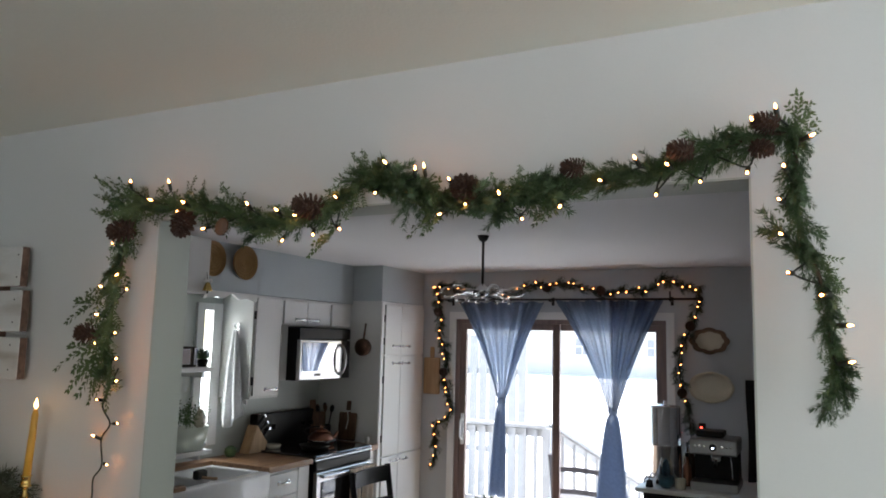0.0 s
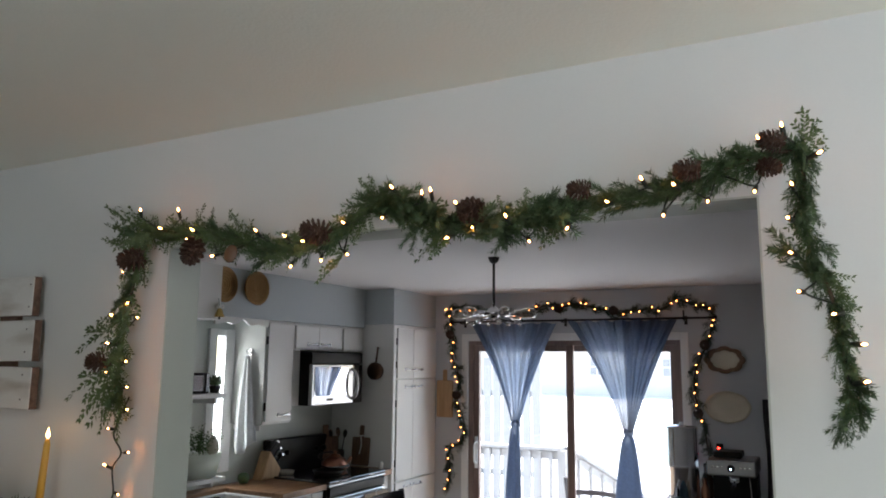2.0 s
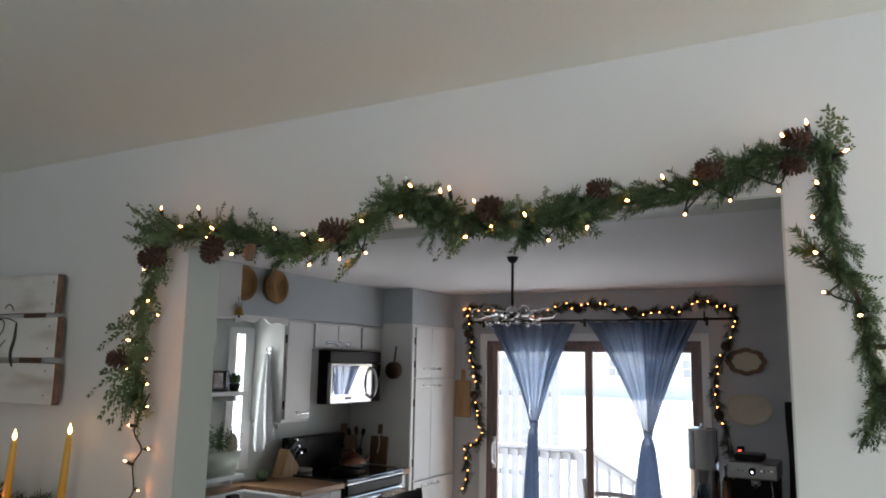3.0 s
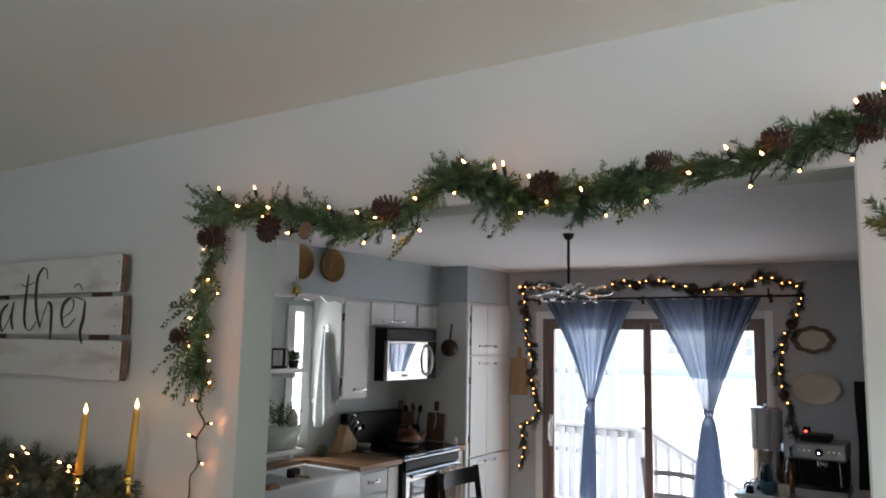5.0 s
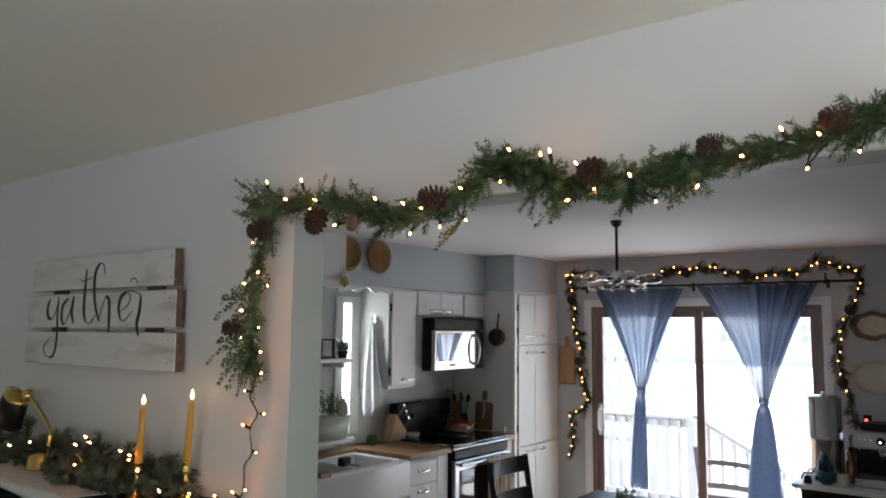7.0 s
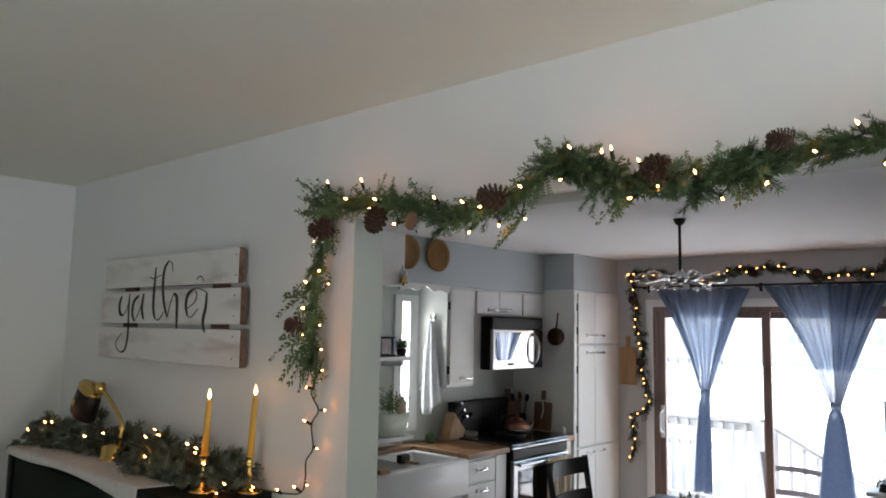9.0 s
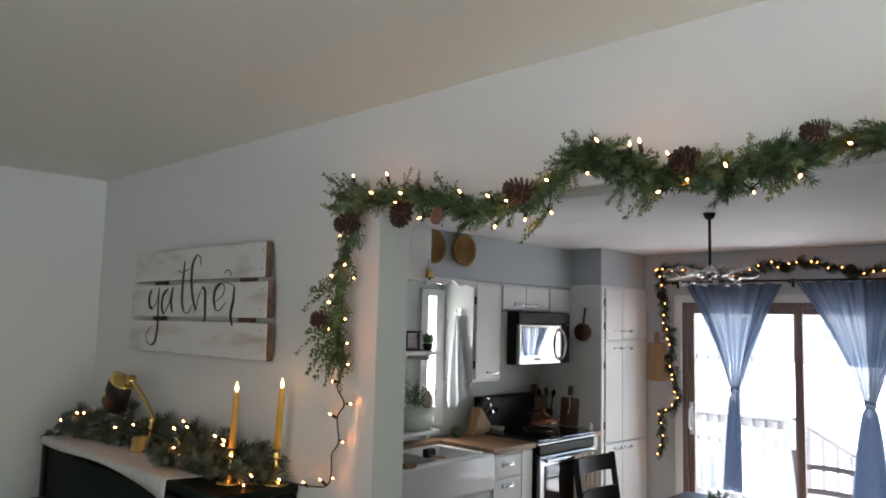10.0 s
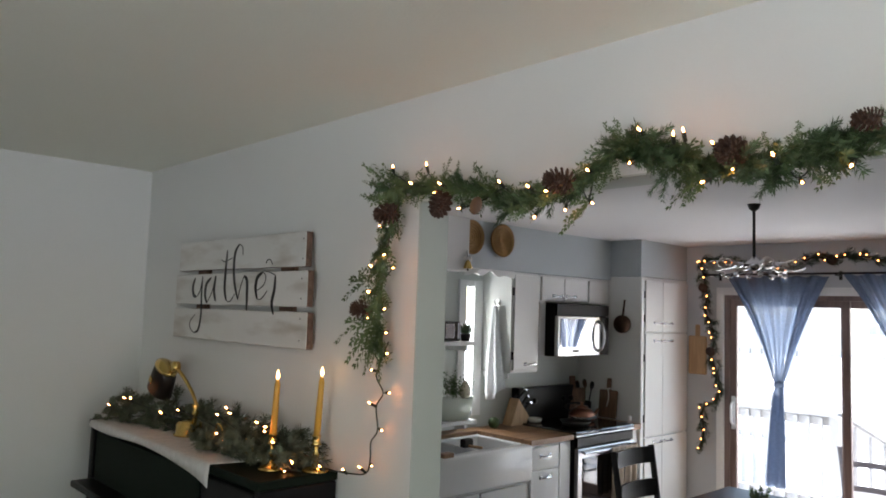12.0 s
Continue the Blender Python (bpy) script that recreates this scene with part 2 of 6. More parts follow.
def whitewash():
    """Brown board under worn white paint, rubbed through at the ends and along streaks."""
    m = mat("whitewashed_board", (0.67, 0.67, 0.65), 0.75, var=0.08, scale=8, fine=120, bump=0.25)
    n, ln = m.node_tree.nodes, m.node_tree.links
    geo, mp, noi, cr, mx = n.new("ShaderNodeNewGeometry"), n.new("ShaderNodeMapping"), n.new("ShaderNodeTexNoise"), n.new("ShaderNodeValToRGB"), n.new("ShaderNodeMix")
    mp.inputs["Scale"].default_value = (3, 10, 13)
    ln.new(geo.outputs["Position"], mp.inputs["Vector"])
    ln.new(mp.outputs[0], noi.inputs["Vector"])
    noi.inputs["Scale"].default_value, noi.inputs["Detail"].default_value = 1.1, 7
    cr.color_ramp.elements[0].position, cr.color_ramp.elements[1].position = 0.50, 0.80
    cr.color_ramp.elements[0].color, cr.color_ramp.elements[1].color = (0, 0, 0, 1), (0.85, 0.85, 0.85, 1)
    ln.new(noi.outputs["Fac"], cr.inputs[0])
    mx.data_type = "RGBA"
    old = n["Principled BSDF"].inputs["Base Color"].links[0].from_socket
    ln.new(cr.outputs[0], mx.inputs[0])
    ln.new(old, mx.inputs[6])
    mx.inputs[7].default_value = (0.34, 0.29, 0.24, 1)
    ln.new(mx.outputs[2], n["Principled BSDF"].inputs["Base Color"])
    return m


M_WHITEWASH = whitewash()
M_OLDWOOD = wood("old_brown_wood", (0.17, 0.10, 0.07), (0.08, 0.045, 0.03), axis=0, rough=0.7)

# ---- building helpers ----
BASE = {}


def thing(name, at, label, category, group="", kind=""):
    ob = new(name)
    ob.location = at
    ob.empty_display_size = 0.05
    BASE[ob.name] = Vector(at)
    return tagged(ob, label, category, group, kind)


def link_mesh(name, me, material, smooth):
    me.materials.append(material)
    if smooth:
        me.polygons.foreach_set("use_smooth", [True] * len(me.polygons))
    return me


def part(name, bm, material, parent=None, label="", smooth=False):
    """One mesh object from a bmesh in the place's coordinates, under a thing or a part."""
    me = bpy.data.meshes.new(name)
    here = BASE.get(parent.name, Vector()) if parent else Vector()
    bmesh.ops.recalc_face_normals(bm, faces=bm.faces)
    bmesh.ops.translate(bm, verts=bm.verts, vec=-here)
    bm.to_mesh(me)
    bm.free()
    link_mesh(name, me, material, smooth)
    ob = new(name, me)
    if parent:
        ob.parent = parent
        BASE[ob.name] = here
    if label:
        tagged(ob, label)
    return ob


def solo(name, bm, material, label, category="", kind="", smooth=False, group=""):
    """A top-level thing that is one mesh."""
    return tagged(part(name, bm, material, None, "", smooth), label, category, group, kind)


def box(x0, x1, y0, y1, z0, z1, bevel=0.0, bm=None, seg=2):
    bm = bm or bmesh.new()
    vs = bmesh.ops.create_cube(bm, size=1.0)["verts"]
    for v in vs:
        v.co = Vector(((x0 + x1) / 2 + v.co.x * (x1 - x0), (y0 + y1) / 2 + v.co.y * (y1 - y0), (z0 + z1) / 2 + v.co.z * (z1 - z0)))
    if bevel:
        es = list({e for v in vs for e in v.link_edges})
        bmesh.ops.bevel(bm, geom=es, offset=bevel, segments=seg, affect="EDGES", profile=0.5)
    return bm


def tube(pts, r, n=7, bm=None, caps=True):
    """A round bar along points; r is one radius or one for each point."""
    bm = bm or bmesh.new()
    pts = [Vector(p) for p in pts]
    rs = r if isinstance(r, (list, tuple)) else [r] * len(pts)
    rings, side = [], None
    for i, p in enumerate(pts):
        d = (pts[min(i + 1, len(pts) - 1)] - pts[max(i - 1, 0)]).normalized()
        if side is None:
            side = d.orthogonal().normalized()
        side = (side - d * side.dot(d)).normalized()
        up = d.cross(side)
        rings.append([bm.verts.new(p + (side * math.cos(a) + up * math.sin(a)) * rs[i]) for a in (2 * math.pi * k / n for k in range(n))])
    for a, b in zip(rings, rings[1:]):
        for k in range(n):
            bm.faces.new((a[k], a[(k + 1) % n], b[(k + 1) % n], b[k]))
    if caps:
        bm.faces.new(rings[0][::-1])
        bm.faces.new(rings[-1])
    return bm


def lathe(center, profile, n=24, axis=(0, 0, 1), bm=None, squash=(1, 1)):
    """A turned shape: profile of (radius, height) about an axis through center."""
    bm = bm or bmesh.new()
    q = Vector((0, 0, 1)).rotation_difference(Vector(axis))
    rings = []
    for r, h in profile:
        rings.append([bm.verts.new(Vector(center) + q @ Vector((max(r, 1e-4) * math.cos(a) * squash[0], max(r, 1e-4) * math.sin(a) * squash[1], h))) for a in (2 * math.pi * k / n for k in range(n))])
    for a, b in zip(rings, rings[1:]):
        for k in range(n):
            bm.faces.new((a[k], a[(k + 1) % n], b[(k + 1) % n], b[k]))
    bm.faces.new(rings[0][::-1])
    bm.faces.new(rings[-1])
    return bm


def spline(pts, steps=8):
    """Points on a smooth curve through the given ones."""
    pts = [Vector(p) for p in pts]
    out = []
    for i in range(len(pts) - 1):
        a, b, c, d = pts[max(i - 1, 0)], pts[i], pts[i + 1], pts[min(i + 2, len(pts) - 1)]
        for k in range(steps):
            t = k / steps
            out.append(0.5 * (2 * b + (c - a) * t + (2 * a - 5 * b + 4 * c - d) * t * t + (3 * b - a - 3 * c + d) * t**3))
    return out + [pts[-1]]


def sheet(rows, bm=None, thick=0.0):
    """A surface through rows of points."""
    bm = bm or bmesh.new()
    grid = [[bm.verts.new(p) for p in row] for row in rows]
    faces = [bm.faces.new((a[i], a[i + 1], b[i + 1], b[i])) for a, b in zip(grid, grid[1:]) for i in range(len(a) - 1)]
    if thick:
        bmesh.ops.recalc_face_normals(bm, faces=bm.faces)
        bmesh.ops.solidify(bm, geom=faces, thickness=thick)
    return bm


def wall_with_hole(name, axis, at, thick, span, height, hole, material, label):
    """A wall in the plane axis = at, thick towards plus, with one opening (a0, a1, z0, z1)."""
    a0, a1 = span
    h0, h1, z0, z1 = hole
    bm = bmesh.new()
    for u0, u1, w0, w1 in ((a0, h0, 0, height), (h1, a1, 0, height), (h0, h1, z1, height), (h0, h1, 0, z0)):
        if u1 - u0 > 1e-4 and w1 - w0 > 1e-4:
            if axis == "y":
                box(u0, u1, at, at + thick, w0, w1, bm=bm)
            else:
                box(at, at + thick, u0, u1, w0, w1, bm=bm)
    bmesh.ops.remove_doubles(bm, verts=bm.verts, dist=1e-4)
    return solo(name, bm, material, label, "wall", "structure")


# ---- plan ----
D, T = 2.13, 0.12            # front of the wall with the wide opening, and its thickness
OL, OR, OH = -1.61, -0.04, 2.115   # the opening's sides and head
H = 2.44                     # ceilings
B = 6.90                     # kitchen wall with the sliding door
KX = -3.93                   # kitchen wall with the window
PX = -3.30                   # fronts of base cabinets and pantry
LX, RX, RY = -3.66, 2.00, -1.90

# ---- structure ----
solo("floor", box(KX - 0.1, RX + 0.1, RY - 0.1, B + 0.1, -0.12, 0), M_FLOOR, "grey-brown oak strip floor through both rooms", "floor", "structure")
solo("ceiling_living", box(LX - 0.1, RX + 0.1, RY - 0.1, D + T / 2, H, H + 0.1), M_CEIL, "plain beige plaster ceiling of the living room", "ceiling", "structure")
solo("ceiling_kitchen", box(KX - 0.1, RX + 0.1, D + T / 2, B + 0.1, H, H + 0.1), M_KCEIL, "pale grey plaster ceiling of the kitchen", "ceiling", "structure")
wall_with_hole("wall_opening", "y", D, T, (KX - 0.1, RX + 0.1), H, (OL, OR, 0, OH), M_WALL, "pale grey painted wall with a wide cased opening")
solo("wall_living_side", box(LX - 0.1, LX, RY, D, 0, H), M_WALL, "plain pale grey living room side wall", "wall", "structure")
# window openings here and in the rear wall are assumed, cut for the added lamps
wall_with_hole("wall_living_right", "x", RX, 0.1, (RY, D), H, (0.80, 1.70, 0.85, 2.15), M_WALL, "pale grey wall with an opening for an assumed, unseen window")
wall_with_hole("wall_living_rear", "y", RY - 0.1, 0.1, (LX - 0.1, RX + 0.1), H, (0.02, 1.18, 0.65, 2.05), M_WALL, "pale grey rear wall with an opening for an assumed, unseen window")
wall_with_hole("wall_kitchen_back", "y", B, 0.14, (KX - 0.1, 1.2), H, (-2.945, -1.03, 0, 2.005), M_KWALL, "blue-grey kitchen wall round the sliding door")
wall_with_hole("wall_kitchen_side", "x", KX - 0.12, 0.12, (D + T, B), H, (4.676, 4.84, 1.05, 1.98), M_KSIDE, "pale kitchen wall with a narrow window over the counter")
solo("wall_kitchen_end", box(1.1, 1.2, D + T, B, 0, H), M_KWALL, "plain blue-grey kitchen end wall", "wall", "structure")
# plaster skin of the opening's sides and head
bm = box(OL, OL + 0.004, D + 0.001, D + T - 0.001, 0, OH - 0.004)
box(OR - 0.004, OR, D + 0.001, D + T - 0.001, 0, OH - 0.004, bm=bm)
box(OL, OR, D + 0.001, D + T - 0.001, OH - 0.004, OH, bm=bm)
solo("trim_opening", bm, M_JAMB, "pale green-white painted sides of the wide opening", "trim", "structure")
# soffit above the wall cabinets and over the pantry
solo("soffit", box(KX, -3.60, D + T, 6.13, 2.10, H), M_SOFFIT, "blue-grey painted soffit above the wall cabinets", "soffit", "structure")
solo("soffit_pantry", box(KX, PX, 6.13, B, 2.13, H), M_SOFFIT, "blue-grey painted soffit above the pantry", "soffit", "structure")

# ---- sliding door, kitchen window ----
door = thing("sliding_door", (-1.98, B, 0), "brown-framed sliding glass door with white casing to a snowy deck", "door", "", "structure")
for n_, (a, b, z0, z1) in {"casing": (-3.01, -2.945, 0, 2.07), "casing_r": (-1.03, -0.965, 0, 2.07)}.items():
    part("casing", box(a, b, B - 0.02, B, z0, z1, 0.004), M_TRIM, door, "white painted casing")
part("casing", box(-2.945, -1.03, B - 0.02, B, 2.005, 2.07, 0.004), M_TRIM, door, "white painted casing")
bm = box(-2.945, -2.90, B, B + 0.12, 0, 2.005, 0.003)
box(-1.075, -1.03, B, B + 0.12, 0, 2.005, 0.003, bm=bm)
box(-2.90, -1.075, B, B + 0.12, 1.965, 2.005, 0.003, bm=bm)
box(-2.90, -1.075, B, B + 0.12, 0, 0.03, 0.003, bm=bm)
part("frame", bm, M_DOORWOOD, door, "brown wooden frame")
for a, b, y0 in ((-2.90, -1.945, B + 0.02), (-2.03, -1.075, B + 0.07)):
    bm = box(a, a + 0.055, y0, y0 + 0.035, 0.03, 1.965, 0.004)
    box(b - 0.055, b, y0, y0 + 0.035, 0.03, 1.965, 0.004, bm=bm)
    box(a + 0.055, b - 0.055, y0, y0 + 0.035, 1.91, 1.965, 0.004, bm=bm)
    box(a + 0.055, b - 0.055, y0, y0 + 0.035, 0.03, 0.13, 0.004, bm=bm)
    sash = part("sash", bm, M_DOORWOOD, door)
    p = part("pane", box(a + 0.055, b - 0.055, y0 + 0.014, y0 + 0.02, 0.13, 1.91), M_GLASS, sash, "clear glass pane")
    p.visible_shadow = False
bm = tube(spline([(-2.872, B + 0.02, 0.90), (-2.872, B - 0.03, 0.93), (-2.872, B - 0.035, 1.0), (-2.872, B - 0.03, 1.07), (-2.872, B + 0.02, 1.10)]), 0.009)
box(-2.888, -2.856, B + 0.008, B + 0.02, 0.86, 1.14, 0.003, bm=bm)
part("handle", bm, M_TRIM, door, "white pull handle")

kwin = thing("window_1", (KX, 4.71, 1.05), "narrow white-cased kitchen window bright with daylight", "window", "", "structure")
part("casing", box(KX, KX + 0.02, 4.760, 4.855, 1.0, 2.03, 0.003), M_TRIM, kwin)
part("casing", box(KX, KX + 0.02, 4.60, 4.676, 1.0, 2.03, 0.003), M_TRIM, kwin)
part("casing", box(KX, KX + 0.02, 4.676, 4.760, 1.98, 2.03, 0.003), M_TRIM, kwin)
part("sill", box(KX - 0.1, KX - 0.001, 4.676, 4.84, 1.03, 1.05, 0.003), M_TRIM, kwin)
part("rail", box(KX - 0.075, KX - 0.045, 4.676, 4.84, 1.54, 1.59, 0.003), M_TRIM, kwin, "white meeting rail")
p = part("pane", box(KX - 0.064, KX - 0.058, 4.676, 4.84, 1.05, 1.54), M_GLASS, kwin)
p.visible_shadow = False
p = part("pane", box(KX - 0.064, KX - 0.058, 4.676, 4.84, 1.59, 1.98), M_GLASS, kwin)
p.visible_shadow = False

# ---- outside ----
solo("ground", box(-150, 150, -120, 300, -1.0, -0.7), M_SNOW, "snow-covered yard reaching to the horizon", "ground", "structure")
solo("foundation", box(KX - 0.1, RX + 0.1, RY - 0.1, B + 0.1, -0.7, -0.125), M_SIDING, "pale foundation wall under the house", "foundation", "structure")
solo("deck", box(-4.2, 0.8, B + 0.14, 9.3, -0.7, -0.10, 0.01), M_SNOW, "deck boards under packed snow", "deck", "structure")


def railing(name, a, b, z0, z1, count, label, drop=0.0):
    a, b = Vector(a), Vector(b)
    t = thing(name, (a.x, a.y, z0), label, "railing")
    d = (b - a).normalized()
    s = Vector((-d.y, d.x, 0))

    def bar(zlo, zhi, w, nm):
        bm = bmesh.new()
        vs = [bm.verts.new(p + s * e * w + Vector((0, 0, z))) for p, off in ((a, 0.0), (b, -drop)) for e, z in ((-1, zlo + off), (1, zlo + off), (1, zhi + off), (-1, zhi + off))]
        for f_ in ((0, 1, 2, 3), (4, 5, 6, 7), (0, 1, 5, 4), (1, 2, 6, 5), (2, 3, 7, 6), (3, 0, 4, 7)):
            bm.faces.new([vs[i] for i in f_])
        part(nm, bm, M_RAIL, t)

    bar(z1 - 0.035, z1, 0.07, "top_rail")
    bar(z1 - 0.13, z1 - 0.045, 0.02, "upper_rail")
    bar(z0 + 0.08, z0 + 0.16, 0.02, "lower_rail")
    for p, off in ((a, 0), (b, -drop)):
        part("post", box(p.x - 0.045, p.x + 0.045, p.y - 0.045, p.y + 0.045, z0 + off, z1 + off - 0.035), M_RAIL, t)
    for i in range(count):
        p = a.lerp(b, (i + 1) / (count + 1))
        off = -drop * (i + 1) / (count + 1)
        part("baluster", box(p.x - 0.019, p.x + 0.019, p.y - 0.06, p.y - 0.022, z0 + 0.08 + off, z1 - 0.05 + off), M_RAIL, t)
    return t


railing("deck_railing", (-4.1, 8.6, 0), (-2.62, 8.6, 0), -0.10, 0.90, 11, "white wooden deck railing with square balusters in snow")
railing("stair_railing", (-2.60, 8.7, 0), (-1.75, 10.4, 0), -0.10, 0.90, 9, "white wooden stair railing going down to the snowy yard", 0.95)
railing("deck_railing", (-1.25, 9.1, 0), (0.7, 9.1, 0), -0.10, 0.72, 12, "white wooden deck railing beyond the curtain in snow")
# board fence and a house across the yard
fence = thing("board_fence", (-6.6, 11.5, -0.7), "pale weathered board fence across the snowy yard", "fence")
for i in range(26):
    x = -8.2 + i * 0.165
    part("board", box(x, x + 0.13, 11.5, 11.53, -0.7, 1.95 + 0.05 * math.sin(i * 2.1), 0.004, seg=1), M_RAIL, fence)
for z in (0.1, 1.3):
    part("rail", box(-8.2, -3.95, 11.53, 11.58, z, z + 0.09), M_RAIL, fence)
house = thing("neighbour_house", (-14, 62, -0.7), "long grey-sided house with white windows across the snowy yard", "house")
part("wall", box(-44, 14, 62, 72, -0.7, 5.0), M_SIDING, house)
bm = bmesh.new()
vs = [bm.verts.new(p) for p in ((-45, 61, 4.9), (15, 61, 4.9), (15, 67, 8.2), (-45, 67, 8.2), (-45, 73, 4.9), (15, 73, 4.9))]
for f_ in ((0, 1, 2, 3), (3, 2, 5, 4), (0, 3, 4), (1, 5, 2), (0, 4, 5, 1)):
    bm.faces.new([vs[i] for i in f_])
part("roof", bm, M_SNOW, house, "snow-covered roof")
for x in (-33, -24, -17.5, -11.5, -5, 2):
    z = 0.9
    w = part("window", box(x - 0.7, x + 0.7, 61.92, 62, z, z + 1.6, 0.02), M_TRIM, house, "white window frame")
    for a, b in ((-0.6, -0.05), (0.05, 0.6)):
        for c, e in ((0.12, 0.76), (0.84, 1.48)):
            part("pane", box(x + a, x + b, 61.88, 61.918, z + c, z + e), M_PANE, w, "grey window pane")

# ---- kitchen cabinets ----


def cup_handle(parent, y, z, x, length=0.10):
    """A chrome bar handle on a face towards plus x."""
    bm = tube(spline([(x, y - length / 2, z), (x + 0.022, y - length / 2 + 0.008, z), (x + 0.026, y, z), (x + 0.022, y + length / 2 - 0.008, z), (x, y + length / 2, z)], 5), 0.0075, 7)
    for s in (-1, 1):
        box(x, x + 0.004, y + s * length / 2 - 0.016, y + s * length / 2 + 0.016, z - 0.013, z + 0.013, 0.002, bm=bm, seg=1)
    part("handle", bm, M_CHROME, parent, "chrome bar handle", True)


def slab_door(parent, x, y0, y1, z0, z1, name="door"):
    return part(name, box(x, x + 0.018, y0 + 0.002, y1 - 0.002, z0 + 0.002, z1 - 0.002, 0.004), M_CAB, parent)


pantry = thing("pantry_cabinet", (PX - 0.3, 6.5, 0), "tall white pantry cabinet with chrome handles beside the stove", "cabinet")
part("body", box(KX + 0.002, PX - 0.002, 6.13, B - 0.002, 0, 2.128, 0.003), M_CAB, pantry)
part("stile", box(PX - 0.002, PX + 0.006, 6.132, 6.175, 0.08, 2.126, 0.002), M_CAB, pantry)
for z0, z1, hz in ((1.665, 2.10, 1.74), (0.80, 1.655, 1.59), (0.10, 0.79, 0.745)):
    for y0, y1, hy in ((6.18, 6.457, 6.375), (6.458, 6.885, 6.545)):
        d = slab_door(pantry, PX, y0, y1, z0, z1)
        cup_handle(d, hy, hz, PX + 0.018, 0.115)
for z in (1.98, 1.78, 1.45, 0.95):
    part("hinge", box(PX + 0.006, PX + 0.014, 6.168, 6.182, z - 0.03, z + 0.03, 0.002, seg=1), M_IRON, pantry, "small dark hinge")

upper = thing("wall_cabinet", (-3.75, 5.02, 1.34), "white wall cabinet with a chrome handle beside the microwave", "cabinet")
part("body", box(KX + 0.002, -3.62, 4.86, 5.175, 1.34, 2.098, 0.003), M_CAB, upper)
d = slab_door(upper, -3.62, 4.875, 5.165, 1.36, 2.08)
cup_handle(d, 5.07, 1.405, -3.602, 0.12)
part("rail", box(KX + 0.05, -3.63, 4.845, 4.859, 1.30, 1.335, 0.003), M_CAB, upper, "white light rail")
for z in (1.95, 1.47):
    part("hinge", box(-3.618, -3.60, 4.862, 4.874, z - 0.03, z + 0.03, 0.002, seg=1), M_IRON, upper, "small dark hinge")

above = thing("wall_cabinet", (-3.75, 5.6, 1.87), "low white wall cabinet above the microwave with two doors", "cabinet")
part("body", box(KX + 0.002, -3.62, 5.18, 6.126, 1.885, 2.098, 0.003), M_CAB, above)
part("filler", box(KX + 0.002, -3.612, 5.179, 5.257, 1.462, 1.883, 0.002), M_CAB, above, "narrow white filler")
for y0, y1, hy in ((5.19, 5.483, 5.397), (5.485, 5.80, 5.567), (5.82, 6.11, None)):
    d = slab_door(above, -3.62, y0, y1, 1.895, 2.08)
    if hy:
        cup_handle(d, hy, 1.935, -3.602, 0.11)

near = thing("wall_cabinet", (-3.75, 4.0, 2.04), "white wall cabinet end beside the kitchen window", "cabinet")
part("body", box(KX + 0.002, -3.60, 3.3, 4.31, 2.066, 2.098, 0.003), M_CAB, near)
part("panel", box(-3.598, -3.548, 3.3, 4.318, 2.066, H - 0.002, 0.004), M_CAB, near, "white fascia panel")
# scalloped valance between the cabinets
bm = bmesh.new()
top, low = [], []
for i in range(41):
    y = 4.320 + i * (4.858 - 4.320) / 40
    u = i / 40
    z = 2.045 + 0.022 * math.sin(u * math.pi) ** 2 - 0.02 * math.cos(u * math.pi * 6) * (1 - abs(2 * u - 1))
    top.append((-3.61, y, 2.098))
    low.append((-3.61, y, z))
sheet([top, low], bm, 0.018)
solo("valance", bm, M_CAB, "white scalloped wooden valance over the window", "valance")

micro = thing("microwave", (-3.7, 5.55, 1.46), "black over-range microwave with a mirror-like steel door", "microwave")
part("body", box(KX + 0.004, -3.53, 5.26, 5.965, 1.462, 1.877, 0.006), M_BLACK, micro)
part("vent_panel", box(-3.53, -3.50, 5.262, 5.96, 1.784, 1.874, 0.005), M_BLACK, micro, "black vent panel")
dr = part("door", box(-3.53, -3.495, 5.268, 5.82, 1.466, 1.778, 0.006), M_STEEL, micro, "steel-framed door")
part("window", box(-3.497, -3.490, 5.292, 5.745, 1.53, 1.76, 0.003), M_MIRRORDOOR, dr, "reflecting door window")
part("badge", box(-3.495, -3.492, 5.46, 5.54, 1.495, 1.512), M_IRON, dr)
for k in range(5):
    z = 1.80 + 0.014 * k
    part("vent_slot", box(-3.501, -3.498, 5.30, 5.92, z, z + 0.005), M_IRON, micro)
part("control_panel", box(-3.53, -3.50, 5.822, 5.96, 1.466, 1.778, 0.004), M_DARKGLASS, micro)
part("handle", tube(spline([(-3.50, 5.80, 1.50), (-3.455, 5.80, 1.53), (-3.435, 5.80, 1.62), (-3.455, 5.80, 1.71), (-3.50, 5.80, 1.745)], 7), 0.013, 9), M_STEEL, micro, "curved steel handle", True)

base = thing("base_cabinet", (-3.6, 4.97, 0), "white drawer base cabinet under the butcher block", "cabinet")
part("body", box(KX + 0.002, PX - 0.02, 4.725, 5.205, 0, 0.868, 0.003), M_CAB, base)
for z0, z1, hz in ((0.70, 0.85, 0.785), (0.40, 0.69, 0.64), (0.10, 0.39, 0.34)):
    d = slab_door(base, PX - 0.02, 4.745, 5.06, z0, z1, "drawer")
    cup_handle(d, 4.90, hz, PX - 0.002, 0.10)
part("stile", box(PX - 0.02, PX - 0.008, 5.075, 5.20, 0.08, 0.86, 0.002), M_CAB, base)
